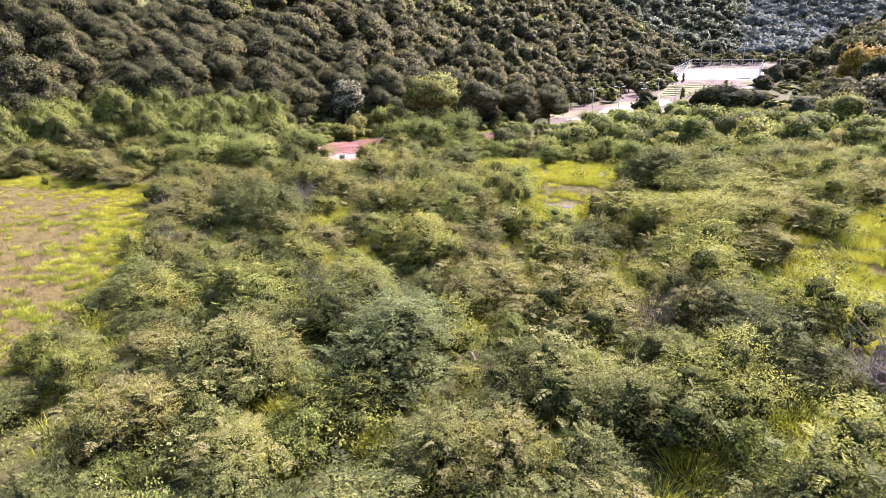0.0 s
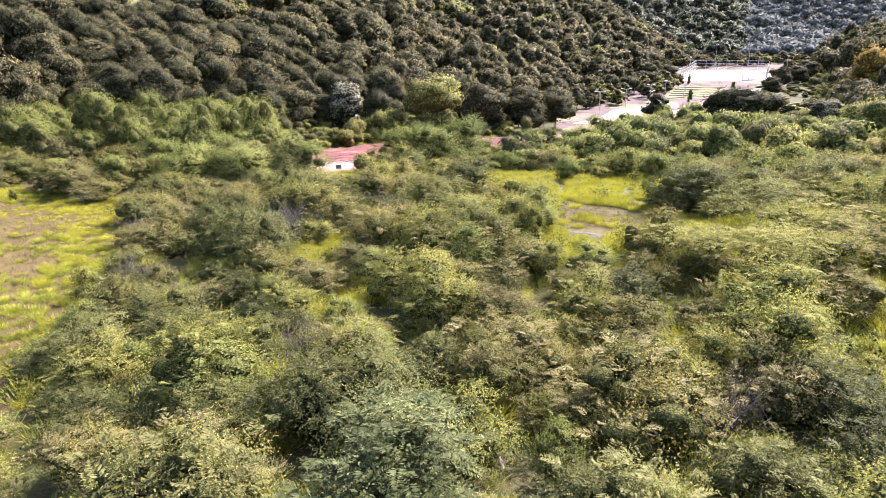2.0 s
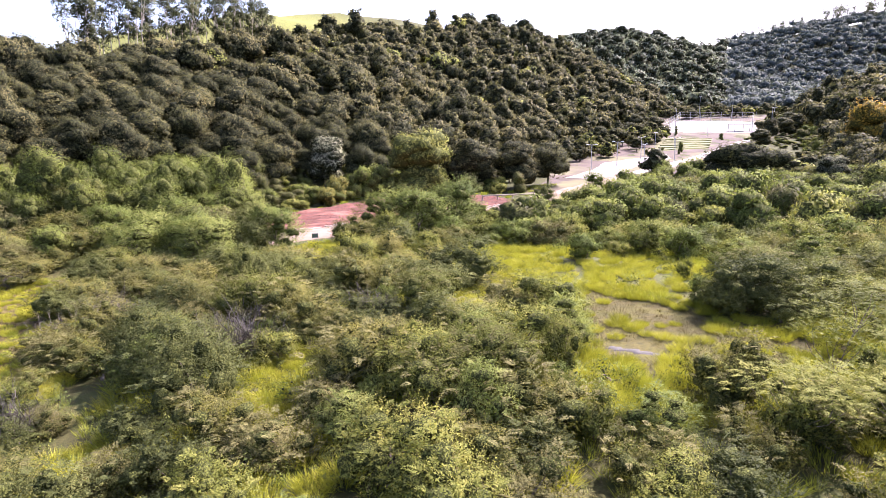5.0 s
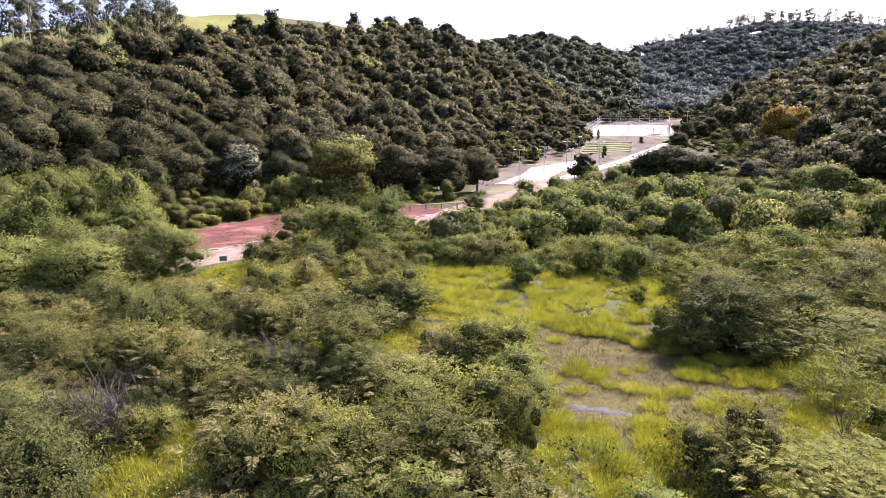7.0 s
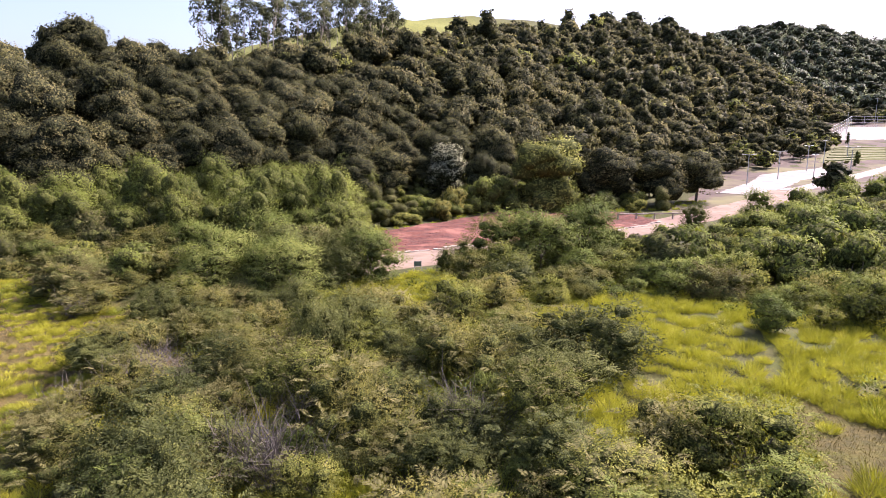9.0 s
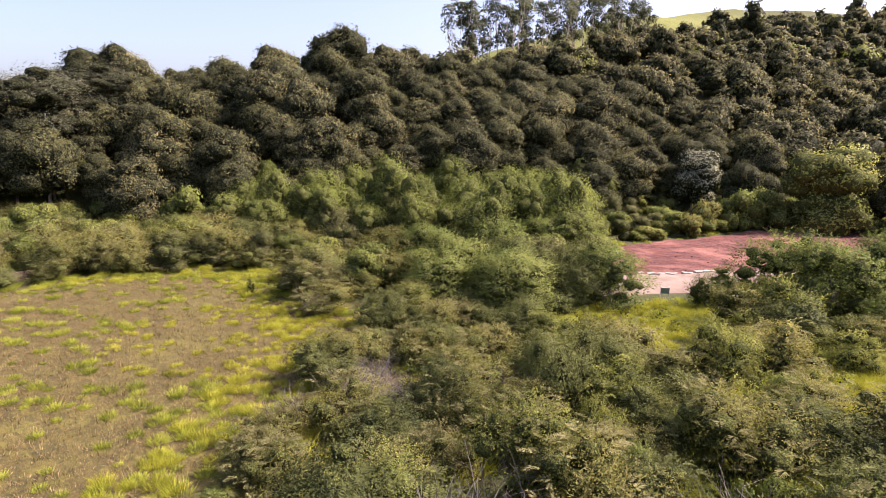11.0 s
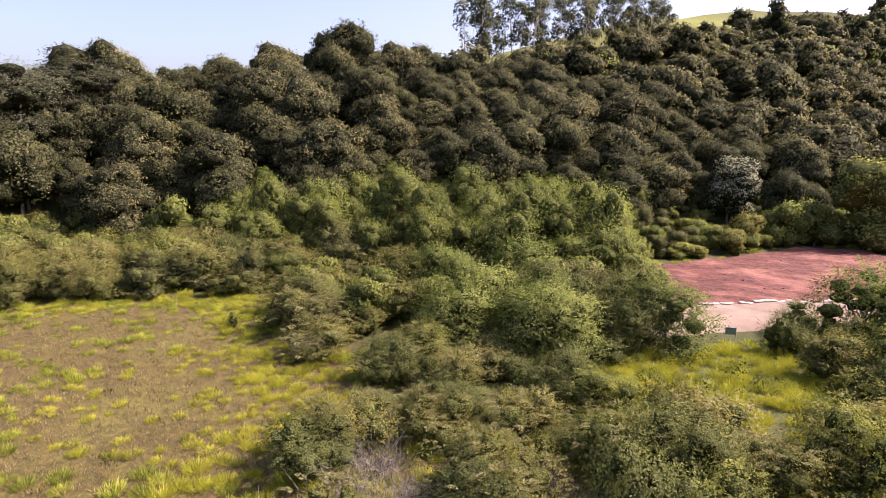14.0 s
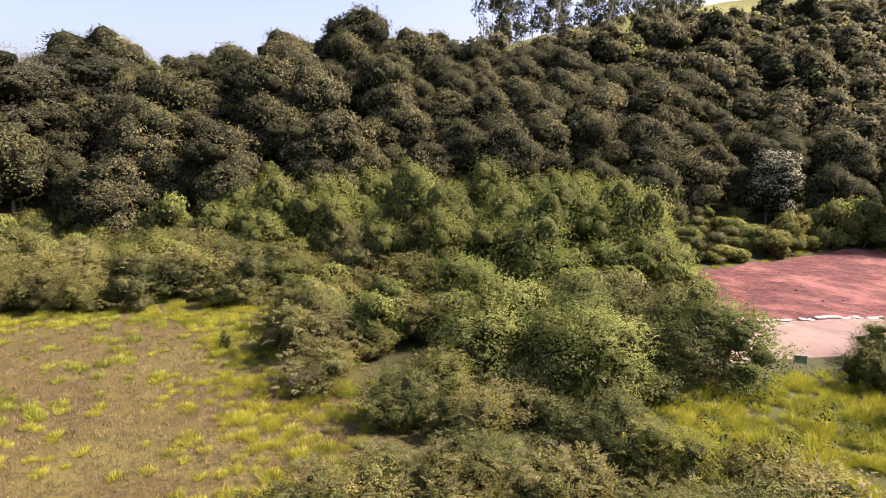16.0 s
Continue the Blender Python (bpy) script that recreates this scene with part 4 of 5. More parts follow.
picks = []
for x, y in scatter(-30, 75, -18, 125, 2.75, lambda x, y: open_scrub(x, y) * (x < 14 + 0.62 * np.maximum(y, 16)) * ~inside(x, y, NEAR_ZONE), 0.6):
    w = rng.uniform(0.9, 1.4) * (1.25 if y > 58 else 1.0) * (0.62 if -14 < x < 3 and y > 66 else 1.0)
    picks.append((("far_a", "far_b", "far_c", "far_d")[rng.choice(4, p=[0.26, 0.2, 0.32, 0.22])], x, y, rng.uniform(0, 6.28), w, w * rng.uniform(0.85, 1.3)))
picks.sort(key=lambda p: math.hypot(p[1] + 2, p[2] - 45))
for key, x, y, turn, w, tall in picks[:300]:
    thing_of(key, spot(x, y, math.degrees(turn), w, tall), *NAMES[key], "shrubs across the valley floor")
picks = picks[300:]
stuff_of("scrub_thicket", picks, "dense mixed green scrub thicket on the valley floor", "scrub", rng)


def thicket(x, y):
    s, d = foot(x, y)
    return inside(x, y, THICK_ZONE) * (d < 4)


front, picks = 0, []
for x, y in scatter(-95, -20, 12, 120, 3.3, lambda x, y: thicket(x, y) * (1 - near_poly(x, y, ROAD_ZONE, 0.5)), 0.6):
    back = float(step(0, 16, y - np.interp(x, [-60, -43, -28], [50, 52, 56])))
    key = ("thick_a", "thick_b", "thick_c", "thick_d")[rng.choice(4, p=[0.4, 0.1, 0.4, 0.1] if back > 0.4 else [0.15, 0.5, 0.05, 0.3])]
    w = rng.uniform(0.75, 1.15)
    if back < 0.3 and front < 290 and y > 30:
        key = ("shrub_f", "shrub_h", "dry_b", "shrub_e", "plume_c")[rng.choice(5, p=[0.3, 0.3, 0.18, 0.14, 0.08])]
        thing_of(key, spot(x, y, rng.uniform(0, 360), w * 1.75, w * rng.uniform(1.2, 1.75)), *NAMES[key], THICKET)
        front += 1
        continue
    tall = w * rng.uniform(0.85, 1.1) * (0.5 + 0.72 * back)
    if front < 290 and y > 36:
        thing_of(key, spot(x, y, rng.uniform(0, 360), w * (0.72 + 0.28 * back), tall), *NAMES[key], THICKET)
        front += 1
    else:
        picks.append((key, x, y, rng.uniform(0, 6.28), w, tall))
if picks:
    stuff_of("hill_foot_thicket", picks, "bright green thicket at the foot of the hill", "thicket", rng)


picks = []
for x, y in np.concatenate([scatter(-95, 10, 10, 140, 5.6, lambda x, y: (np.abs(foot(x, y)[1] - 4) < 8) * (1 - near_poly(x, y, ROAD_ZONE, 0.5)) * ~inside(x, y, FIELD), 0.3),
                            scatter(40, 110, 100, 260, 4.0, lambda x, y: 1.0 * (np.abs((x - 50) * 0.95 - (y - 122) * 0.3 - 1) < 5) * (1 - near_poly(x, y, ROAD_ZONE, 0.5)), 0.3)]):
    w = rng.uniform(0.9, 1.5)
    picks.append((("far_a", "far_c", "far_d")[rng.choice(3, p=[0.3, 0.25, 0.45])], x, y, rng.uniform(0, 6.28), w, w * rng.uniform(0.9, 1.4)))
for x, y in scatter(-48, -8, 78, 122, 3.1, lambda x, y: 0.9 * inside(x, y, [(-46, 100), (-38, 80), (-33.6, 84), (-32.4, 90), (-31, 96), (-28.6, 102), (-26.5, 107.5), (-17, 113.5), (-9, 112), (-8, 118), (-20, 122), (-40, 116)])):
    picks.append((("far_a", "far_c", "far_d")[rng.choice(3)], x, y, rng.uniform(0, 6.28), rng.uniform(0.8, 1.3), rng.uniform(0.6, 1.1)))
stuff_of("forest_undergrowth", picks, "dense green undergrowth along the forest edge", "undergrowth", rng)


picks = []
for x, y in scatter(-90, -22, 20, 75, 4.0, lambda x, y: thicket(x, y) * (1 - near_poly(x, y, ROAD_ZONE, 0.5)), 0.2):
    w = rng.uniform(0.8, 1.3)
    picks.append((("far_a", "far_b", "far_c", "far_d")[rng.choice(4, p=[0.3, 0.2, 0.3, 0.2])], x, y, rng.uniform(0, 6.28), w, w * rng.uniform(0.8, 1.1)))
stuff_of("thicket_undergrowth", picks, "dense low shrubs under the thicket trees", "undergrowth", rng)


def wooded(x, y):
    s, d = foot(x, y)
    wide, _ = ridge(s)
    left = (d > 1) & (d < wide + 3) & (s > -70) & (s < 560)
    d2 = (x - 50) * 0.95 - (y - 122) * 0.3
    right = (d2 > 0) & (d2 < 130) & (y > 100) & (x < 40 + 0.75 * y)
    return (left | right) * (1 - near_poly(x, y, ROAD_ZONE, 1))


picks, edge = [], 0
places = np.concatenate([scatter(-260, -60, -40, 140, 4.3, wooded, 1.0), scatter(-60, 230, -40, 140, 4.8, wooded, 1.0), scatter(-260, 230, 140, 230, 5.6, wooded, 1.0), scatter(-260, 300, 230, 560, 7.6, wooded, 1.0)])
places = places[np.argsort(np.hypot(places[:, 0] + 28, places[:, 1] - 40))]
for x, y in places:
    s, d = foot(x, y)
    w = rng.uniform(0.75, 1.35) * (1.25 if y > 230 else 1.0)
    if edge < 255:
        edge += 1
        key = ("edge_a", "edge_b", "edge_c")[rng.choice(3, p=[0.35, 0.55, 0.1])]
        if d > ridge(s)[0] - 9 and s > 55:
            w *= 0.6
        thing_of(key, spot(x, y, rng.uniform(0, 360), w * 0.9, w * rng.uniform(0.75, 1.0)), *NAMES[key], EDGE)
        continue
    tall = w * rng.uniform(0.8, 1.15)
    if d > ridge(s)[0] - 9 and 55 < s < 330:
        w, tall = min(w, 0.9), min(tall, 0.55)          # lower growth under the hilltop pasture
    tier = "wood_" if math.hypot(x, y - 16) < 190 else "woof_"
    picks.append((tier + "abcde"[rng.choice(5, p=[0.40, 0.31, 0.25, 0.02, 0.02])], x, y, rng.uniform(0, 6.28), w, tall))
stuff_of("hillside_forest", picks, "dense dark green broadleaf forest covering the hillside", "forest", rng)

picks = []


def far_wood(x, y):
    z = land(x, y)
    return (z > 9) & (y > 440) & (x > -0.15 * y) & (x < 0.72 * y) & (y < 1000) & (foot(x, y)[1] < ridge(foot(x, y)[0])[0] + 400)


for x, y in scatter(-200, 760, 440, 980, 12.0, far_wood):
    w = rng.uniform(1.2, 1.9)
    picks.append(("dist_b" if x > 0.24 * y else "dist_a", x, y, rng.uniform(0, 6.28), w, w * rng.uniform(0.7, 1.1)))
for n in range(84):
    x, y = rng.uniform(350, 640) if n < 66 else rng.uniform(190, 330), rng.uniform(930, 985)
    picks.append(("gum_a", x, y, rng.uniform(0, 6.28), rng.uniform(1.5, 2.4), rng.uniform(1.1, 1.6) * (1.0 if n < 66 else 0.7)))
stuff_of("crest_gum_trees", [p for p in picks if p[0] == "gum_a"], "tall gum trees on the crest of the far hill", "trees", rng)
stuff_of("hazed_gum_woods", [p for p in picks if p[0] == "dist_b"], "distant gum trees on a far hill, tinted grey-green for haze", "forest", rng)
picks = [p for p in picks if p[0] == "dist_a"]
stuff_of("distant_forest", picks, "distant forest on the valley's far hills, dark green paled for haze", "forest", rng)

for key, x, y, wide, high in [("edge_b", -84.5, 89.5, 9.0, 11.5), ("edge_a", -79.0, 95.0, 8.0, 10.0), ("edge_b", -108.0, 84.0, 8.0, 9.5), ("edge_a", -100.0, 88.0, 9.0, 10.0),
                              ("edge_a", -110.0, 66.0, 11.0, 9.5), ("edge_a", -104.0, 60.0, 12.0, 10.0), ("edge_c", -97.0, 52.0, 10.0, 9.5),
                              ("big_gum", -88.0, 47.0, 13.0, 14.5), ("big_gum", -93.0, 56.0, 12.0, 11.0)]:
    put(key, x, y, wide, high, "tall trees on the ridge")
# gum trees along the hilltop
for n in range(46):
    s = 58 + 80 * (n + rng.uniform(-0.8, 0.8)) / 46
    wide = float(ridge(s)[0])
    d = wide + rng.uniform(-1, 7) + 0.27 * max(s - 110, 0)
    x, y = -75 + s * 0.535 - d * 0.845, 45 + s * 0.845 + d * 0.535
    key = ("gum_a", "gum_b")[n % 2]
    TAKEN.append((x, y, 1.0))
    thing_of(key, spot(x, y, rng.uniform(0, 360), rng.uniform(0.8, 1.2), rng.uniform(0.75, 1.1)), *NAMES[key], "gum trees on the hilltop")


# ---- grass ----
def blades(seed, n, spread, tall, width, lean=0.6):
    r = np.random.default_rng(seed)
    a, q = r.uniform(0, 6.283, n), np.sqrt(r.uniform(0, 1, n)) * spread
    root = np.stack([q * np.cos(a), q * np.sin(a), np.full(n, -0.03)], -1)
    way = np.stack([np.cos(a) * q / spread * lean, np.sin(a) * q / spread * lean, np.ones(n)], -1) + r.normal(0, 0.22, (n, 3))
    way /= np.linalg.norm(way, axis=1)[:, None]
    length = tall * r.uniform(0.55, 1.25, n)
    dome = root / spread * (0.55, 0.55, 0) + (0, 0, 0.9)
    return leaves(r, root, way, length, np.full(n, width), 0.09), dome * 1.1 / np.linalg.norm(dome, axis=1)[:, None]


TUFTS = [blades(50 + k, 200, 0.20, 0.24, 0.013, 0.75) for k in range(4)]
TALL = [blades(60 + k, 70, 0.34, 0.62, 0.020, 0.7) for k in range(4)]
TUFT_ME = [quads_mesh("tussock", q[0], GRASS, None, q[1]) for q in TUFTS]


def grass_stuff(name, shapes, spots, mat, label, lo=0.7, hi=1.3):
    arrs, tint, domes = [], [], []
    for x, y in spots:
        (q, dome), w, a = shapes[rng.integers(len(shapes))], rng.uniform(lo, hi), rng.uniform(0, 6.283)
        rot = np.array([[math.cos(a), math.sin(a), 0], [-math.sin(a), math.cos(a), 0], [0, 0, 1]])
        arrs.append((q * w) @ rot + (x, y, float(land(x, y))))
        tint.append(np.full(len(q), rng.uniform()))
        domes.append(dome @ rot)
    tagged(new(name, quads_mesh(name, np.concatenate(arrs), mat, np.concatenate(tint), np.concatenate(domes))), label, "grass", kind="stuff")


def field_grass(x, y):
    """Tussocks crowd along the thicket and thin out in the open."""
    rim = 1 - near_poly(x, y, [(-70, 30), (-52, 37), (-48, 45), (-42, 44), (-36, 41), (-31, 38), (-27, 30), (-22, 20), (-18, 8), (-18, -40), (-70, -40)], 5.0)
    patchy = 0.5 + 0.5 * np.sin(x * 0.5 + 1.7 * np.sin(y * 0.33)) * np.sin(y * 0.45 + 0.8 * np.sin(x * 0.4))
    return inside(x, y, FIELD) * np.clip(0.34 + 0.75 * rim + 0.6 * (patchy - 0.35), 0.06, 1)


tufts = scatter(-58, -11, -4, 52, 0.78, lambda x, y: 1.0 * field_grass(x, y))
order = np.argsort(np.hypot(tufts[:, 0] + 34, tufts[:, 1] - 41))
for x, y in tufts[order[:150]]:
    ob = tagged(new("grass_tussock", TUFT_ME[rng.integers(4)]), "yellow-green grass tussock on dry pasture soil", "grass tussock", "tussocks on the pasture")
    ob.matrix_basis = spot(x, y, rng.uniform(0, 360), rng.uniform(0.6, 1.5), rng.uniform(0.7, 1.3))
grass_stuff("pasture_tussocks", TUFTS, tufts[order[150:]], LUSH, "yellow-green grass tussocks scattered over dry pasture", 0.6, 1.7)
SHORT = [blades(70 + k, 16, 0.34, 0.18, 0.022, 0.9) for k in range(3)]
grass_stuff("dry_field_grass", SHORT, scatter(-56, -12, 10, 51, 0.55, lambda x, y: 1.0 * inside(x, y, FIELD)), STRAW, "short dry straw grass on pasture soil")
grass_stuff("pasture_thatch", SHORT, scatter(-56, -12, 10, 51, 0.8, lambda x, y: 1.0 * inside(x, y, FIELD)), THATCH, "short dull green grass on pasture soil")
grass_stuff("bare_patch_grass", SHORT, scatter(0, 14, 31, 46, 0.32, lambda x, y: near_poly(x, y, BARE, 1.0) * (np.hypot((x - 4.1) / 1.2, y - 34.8) > 0.8)), THATCH, "sparse dull short grass on damp bare soil", 0.5, 0.9)
PLOT = [(-33, 79), (-25, 69.5), (-17.5, 79.5), (-9.5, 93), (-4, 104), (-9, 110), (-17, 112), (-26, 106), (-28, 100), (-31, 88)]
ROAD_BED = [(-32, 55), (-26, 69), (-18, 81.5), (-9, 98), (-1, 117), (8, 140), (20, 140), (7, 114), (-2, 96), (-11, 80), (-19, 65), (-27, 54)]


def roadside(x, y):
    return near_poly(x, y, ROAD_ZONE, 2.0) * (1 - near_poly(x, y, PLOT, 0.4)) * (1 - near_poly(x, y, ROAD_BED, 0.3)) * (1 - np.maximum(near_poly(x, y, FIELD, 0.1), near_poly(x, y, BRIGHT, 0.1)))

CLUMP = [blades(64 + k, 330, 0.30, 0.40, 0.014, 0.75) for k in range(4)]
FAR_CLUMP = [blades(80 + k, 70, 0.32, 0.42, 0.045, 0.8) for k in range(3)]
CLUMP_ME = [quads_mesh("clump_tussock", q[0], GRASS, None, q[1]) for q in CLUMP]


def round_bare(x, y):
    """Thick with tussocks to the east and south of the puddle, open in the middle."""
    middle = near_poly(x, y, [(2.8, 43), (5.4, 41), (7.6, 38.6), (7.2, 35), (5.6, 33.8), (3.0, 34), (2.6, 37)], 0.5)
    return near_poly(x, y, BARE, 1.0) * (0.85 - 0.76 * middle) * (np.hypot(x - 4.2, y - 34.8) > 1.1)


spots = scatter(0, 14, 31, 46, 0.66, round_bare)
spots = np.array(sorted(list(map(tuple, spots)) + [(3.8, 37.6), (4.6, 37.2), (4.1, 38.2), (5.9, 34.6), (4.9, 36.4), (5.7, 37.6)], key=lambda s: math.hypot(s[0] - 5, s[1] - 35.5)))
for x, y in spots:
    ob = tagged(new("grass_tussock", CLUMP_ME[rng.integers(4)]), "bright yellow-green tussock on bare damp soil", "grass tussock", "tussocks round the puddle")
    w = rng.uniform(0.7, 1.2)
    ob.matrix_basis = spot(x, y, rng.uniform(0, 360), w, w * rng.uniform(0.8, 1.1))


def verge(x, y):
    """Along the rim of the pasture, where no shrub stands."""
    return near_poly(x, y, FIELD, 3.2) * ~inside(x, y, FIELD) * (x < -22) * (y > 30)


grass_stuff("pasture_verge_grass", CLUMP, scatter(-60, -20, 30, 54, 0.95, verge), LUSH, "bright green tussock grass along the pasture edge", 0.6, 1.3)


def lush(x, y):
    k = np.maximum.reduce([near_poly(x, y, BRIGHT, 1.5), near_poly(x, y, BRIGHT2, 1.5), near_poly(x, y, BRIGHT3, 1.5), near_poly(x, y, BRIGHT4, 1.5)])
    return k * (1 - near_poly(x, y, ROAD_ZONE, 0.3)) * (1 - near_poly(x, y, BARE, 0.1))


grass_stuff("lush_grass", CLUMP, scatter(-26, 14, 18, 66, 0.74, lambda x, y: 0.95 * lush(x, y) * np.maximum(0.85 + 0.4 * np.sin(x * 1.3 + 2 * np.sin(y * 0.7)) * np.sin(y * 1.1), inside(x, y, BRIGHT))), GRASS, "bright yellow-green tussocks between shrubs", 0.7, 1.35)
grass_stuff("sunny_tussocks", CLUMP, scatter(0, 13, 26, 38, 0.62, lambda x, y: 0.8 * near_poly(x, y, POOL_VIEW, 0.8) * (1 - near_poly(x, y, BARE, 0.1))), GRASS, "bright yellow tussocks south of the puddle", 0.7, 1.3)
grass_stuff("gap_tussocks", CLUMP, scatter(-27, -13, 35, 48, 0.85, lambda x, y: 0.6 * near_poly(x, y, OPEN2, 0.5)), GRASS, "yellow tussocks on dry soil between shrubs", 0.5, 1.1)
grass_stuff("gap_straw", SHORT, scatter(-27, -13, 35, 48, 0.4, lambda x, y: near_poly(x, y, OPEN2, 0.8)), STRAW, "short dry straw between shrubs", 0.8, 1.6)
grass_stuff("rim_tussocks", CLUMP, scatter(-56, -20, 28, 51, 0.95, lambda x, y: 0.72 * inside(x, y, FIELD) * (near_poly(x, y, [(-60, 20), (-54, 34), (-49, 46.5), (-43, 45.5), (-36, 43), (-31, 41), (-28.5, 37), (-25, 31), (-21, 24), (-18, 16), (-40, 10)], 0.6) < 0.6)),
            GRASS, "dense yellow-green tussocks along the pasture rim", 0.6, 1.25)
grass_stuff("clearing_grass", CLUMP, scatter(12, 33, 13, 40, 1.1, lambda x, y: 0.9 * near_poly(x, y, RIGHT_CLEAR, 1.0)), GRASS, "yellow-green tussock grass in a clearing", 0.8, 1.7)
mounds = lambda x, y: (1 - np.maximum.reduce([near_poly(x, y, FIELD, 0.3), near_poly(x, y, ROAD_ZONE, 0.3), near_poly(x, y, BARE, 0.2), 1.0 * inside(x, y, BRIGHT2), 1.0 * inside(x, y, BRIGHT4), 1.0 * inside(x, y, BRIGHT), near_poly(x, y, OPEN2, 0.5)])) * (np.sin(x * 0.55 + 2.1 * np.sin(y * 0.31)) * np.sin(y * 0.5 + 1.4 * np.sin(x * 0.37)) > 0.12) * (y > 8)
grass_stuff("scrub_tussocks", CLUMP, scatter(-22, 22, 4, 60, 1.15, mounds), GRASS, "bright grass tussocks in gaps of the scrub", 0.9, 1.9)
grass_stuff("scrub_grass", TALL, scatter(-26, 34, 2, 62, 1.4,
            lambda x, y: ~((x < -12) & (y > 32)) * (1 - np.maximum(near_poly(x, y, FIELD, 0.3), near_poly(x, y, ROAD_ZONE, 0.3))) * (1 - np.maximum.reduce([near_poly(x, y, BARE, 0.2), inside(x, y, BRIGHT2), 1.0 * inside(x, y, BRIGHT4)])) * ~inside(x, y, THICK_ZONE)),
            LUSH, "yellow-green grass growing through the scrub", 0.6, 1.3)
grass_stuff("roadside_grass", FAR_CLUMP, scatter(-40, 24, 50, 128, 1.35, lambda x, y: 0.8 * roadside(x, y)), LUSH, "rough green grass on the verges of the dirt road", 0.6, 1.5)
picks = []
for x, y in scatter(-26, 26, 5, 58, 1.5, lambda x, y: 0.8 * (1 - np.maximum.reduce([near_poly(x, y, FIELD, 0.5), near_poly(x, y, ROAD_ZONE, 0.3), near_poly(x, y, BARE, 0.3), 0.8 * near_poly(x, y, BRIGHT2, 0.3), 0.8 * near_poly(x, y, BRIGHT4, 0.3)]))):
    w = rng.uniform(0.7, 1.7)
    picks.append((("herb", "herb_b")[rng.choice(2)], x, y, rng.uniform(0, 6.28), w, w * rng.uniform(0.8, 1.3)))
stuff_of("scrub_herbs", picks, "low green herbs filling gaps between the shrubs", "herbs", rng)
picks = []


def valley_edge(x, y):
    d2 = (x - 50) * 0.95 - (y - 122) * 0.3
    return (1 - near_poly(x, y, ROAD_ZONE, 1.0)) * (foot(x, y)[1] < 4) * (d2 < 4) * (x > -0.1 * y) * (x < 30 + 0.4 * y)


def by_path(x, y):
    """Low growth only, from the path to the foot of the hill beyond it."""
    return inside(x, y, [(14, 124), (14, 146), (34, 182), (60, 232), (76, 268), (90, 298), (106, 345), (120, 400), (150, 400), (128, 330), (104, 268), (84, 216), (62, 170), (40, 124)])


for x, y in scatter(-10, 180, 124, 470, 5.8, valley_edge, 0.5):
    w = rng.uniform(0.55, 1.05)
    if by_path(x, y):
        picks.append((("far_a", "far_c", "far_d")[rng.choice(3)], x, y, rng.uniform(0, 6.28), w * 1.5, w * rng.uniform(0.6, 0.9)))
        continue
    picks.append((("woof_a", "woof_d", "woof_e", "woof_c")[rng.choice(4, p=[0.50, 0.15, 0.08, 0.27])], x, y, rng.uniform(0, 6.28), w, w * rng.uniform(0.6, 0.9)))
picks.sort(key=lambda k: k[0][:3] == "far")
stuff_of("park_edge_woods", picks, "mixed green trees crowding the edges of the park", "woods", rng)


# ---- built things ----
def box_bm(bm, x, y, z, sx, sy, sz, turn=0.0, bevel=0.0):
    """A box with its base centre at x, y, z, its upright edges a little rounded."""
    r = bmesh.ops.create_cube(bm, size=1.0, matrix=pose(x, y, z + sz / 2, 0, 0, turn) @ Matrix.Diagonal((sx, sy, sz, 1)))
    if bevel:
        bmesh.ops.bevel(bm, geom=list({e for v in r["verts"] for e in v.link_edges}), offset=bevel, segments=1, affect="EDGES")


def bm_mesh(name, bm, mat):
    me = bpy.data.meshes.new(name)
    bm.to_mesh(me)
    bm.free()
    me.materials.append(mat)
    return me


def tube_mesh(name, a, b, r0, r1, mat, sides=8):
    bm = bmesh.new()
    a, b = Vector(a), Vector(b)
    turn = (b - a).to_track_quat("Z", "Y").to_matrix().to_4x4()
    bmesh.ops.create_cone(bm, cap_ends=True, segments=sides, radius1=r0, radius2=r1, depth=(b - a).length,
                          matrix=Matrix.Translation((a + b) / 2) @ turn)
    return bm_mesh(name, bm, mat)


def ground_empty(name, x, y, turn, label, category, group=""):
    ob = tagged(new(name), label, category, group)
    ob.matrix_basis = pose(x, y, float(land(x, y)), 0, 0, turn)
    return ob


def notice_board(x, y, turn):
    ob = ground_empty("notice_board", x, y, turn, "small dark green notice board on two posts beside the road", "sign")
    for px in (-0.42, 0.42):
        part("post", tube_mesh("post", (px, 0, -0.2), (px, 0, 1.25), 0.035, 0.03, METAL), ob)
    bm = bmesh.new()
    box_bm(bm, 0, -0.05, 0.6, 0.9, 0.04, 0.5, 0, 0.01)
    board = part("board", bm_mesh("board", bm, BOARD), ob)
    for z in (0.58, 1.1):
        bm = bmesh.new()
        box_bm(bm, 0, -0.055, z, 0.96, 0.06, 0.04)
        part("frame_bar", bm_mesh("frame_bar", bm, METAL), board)
    return ob


notice_board(-19.7, 63.6, 28).scale = (0.62, 0.8, 0.75)

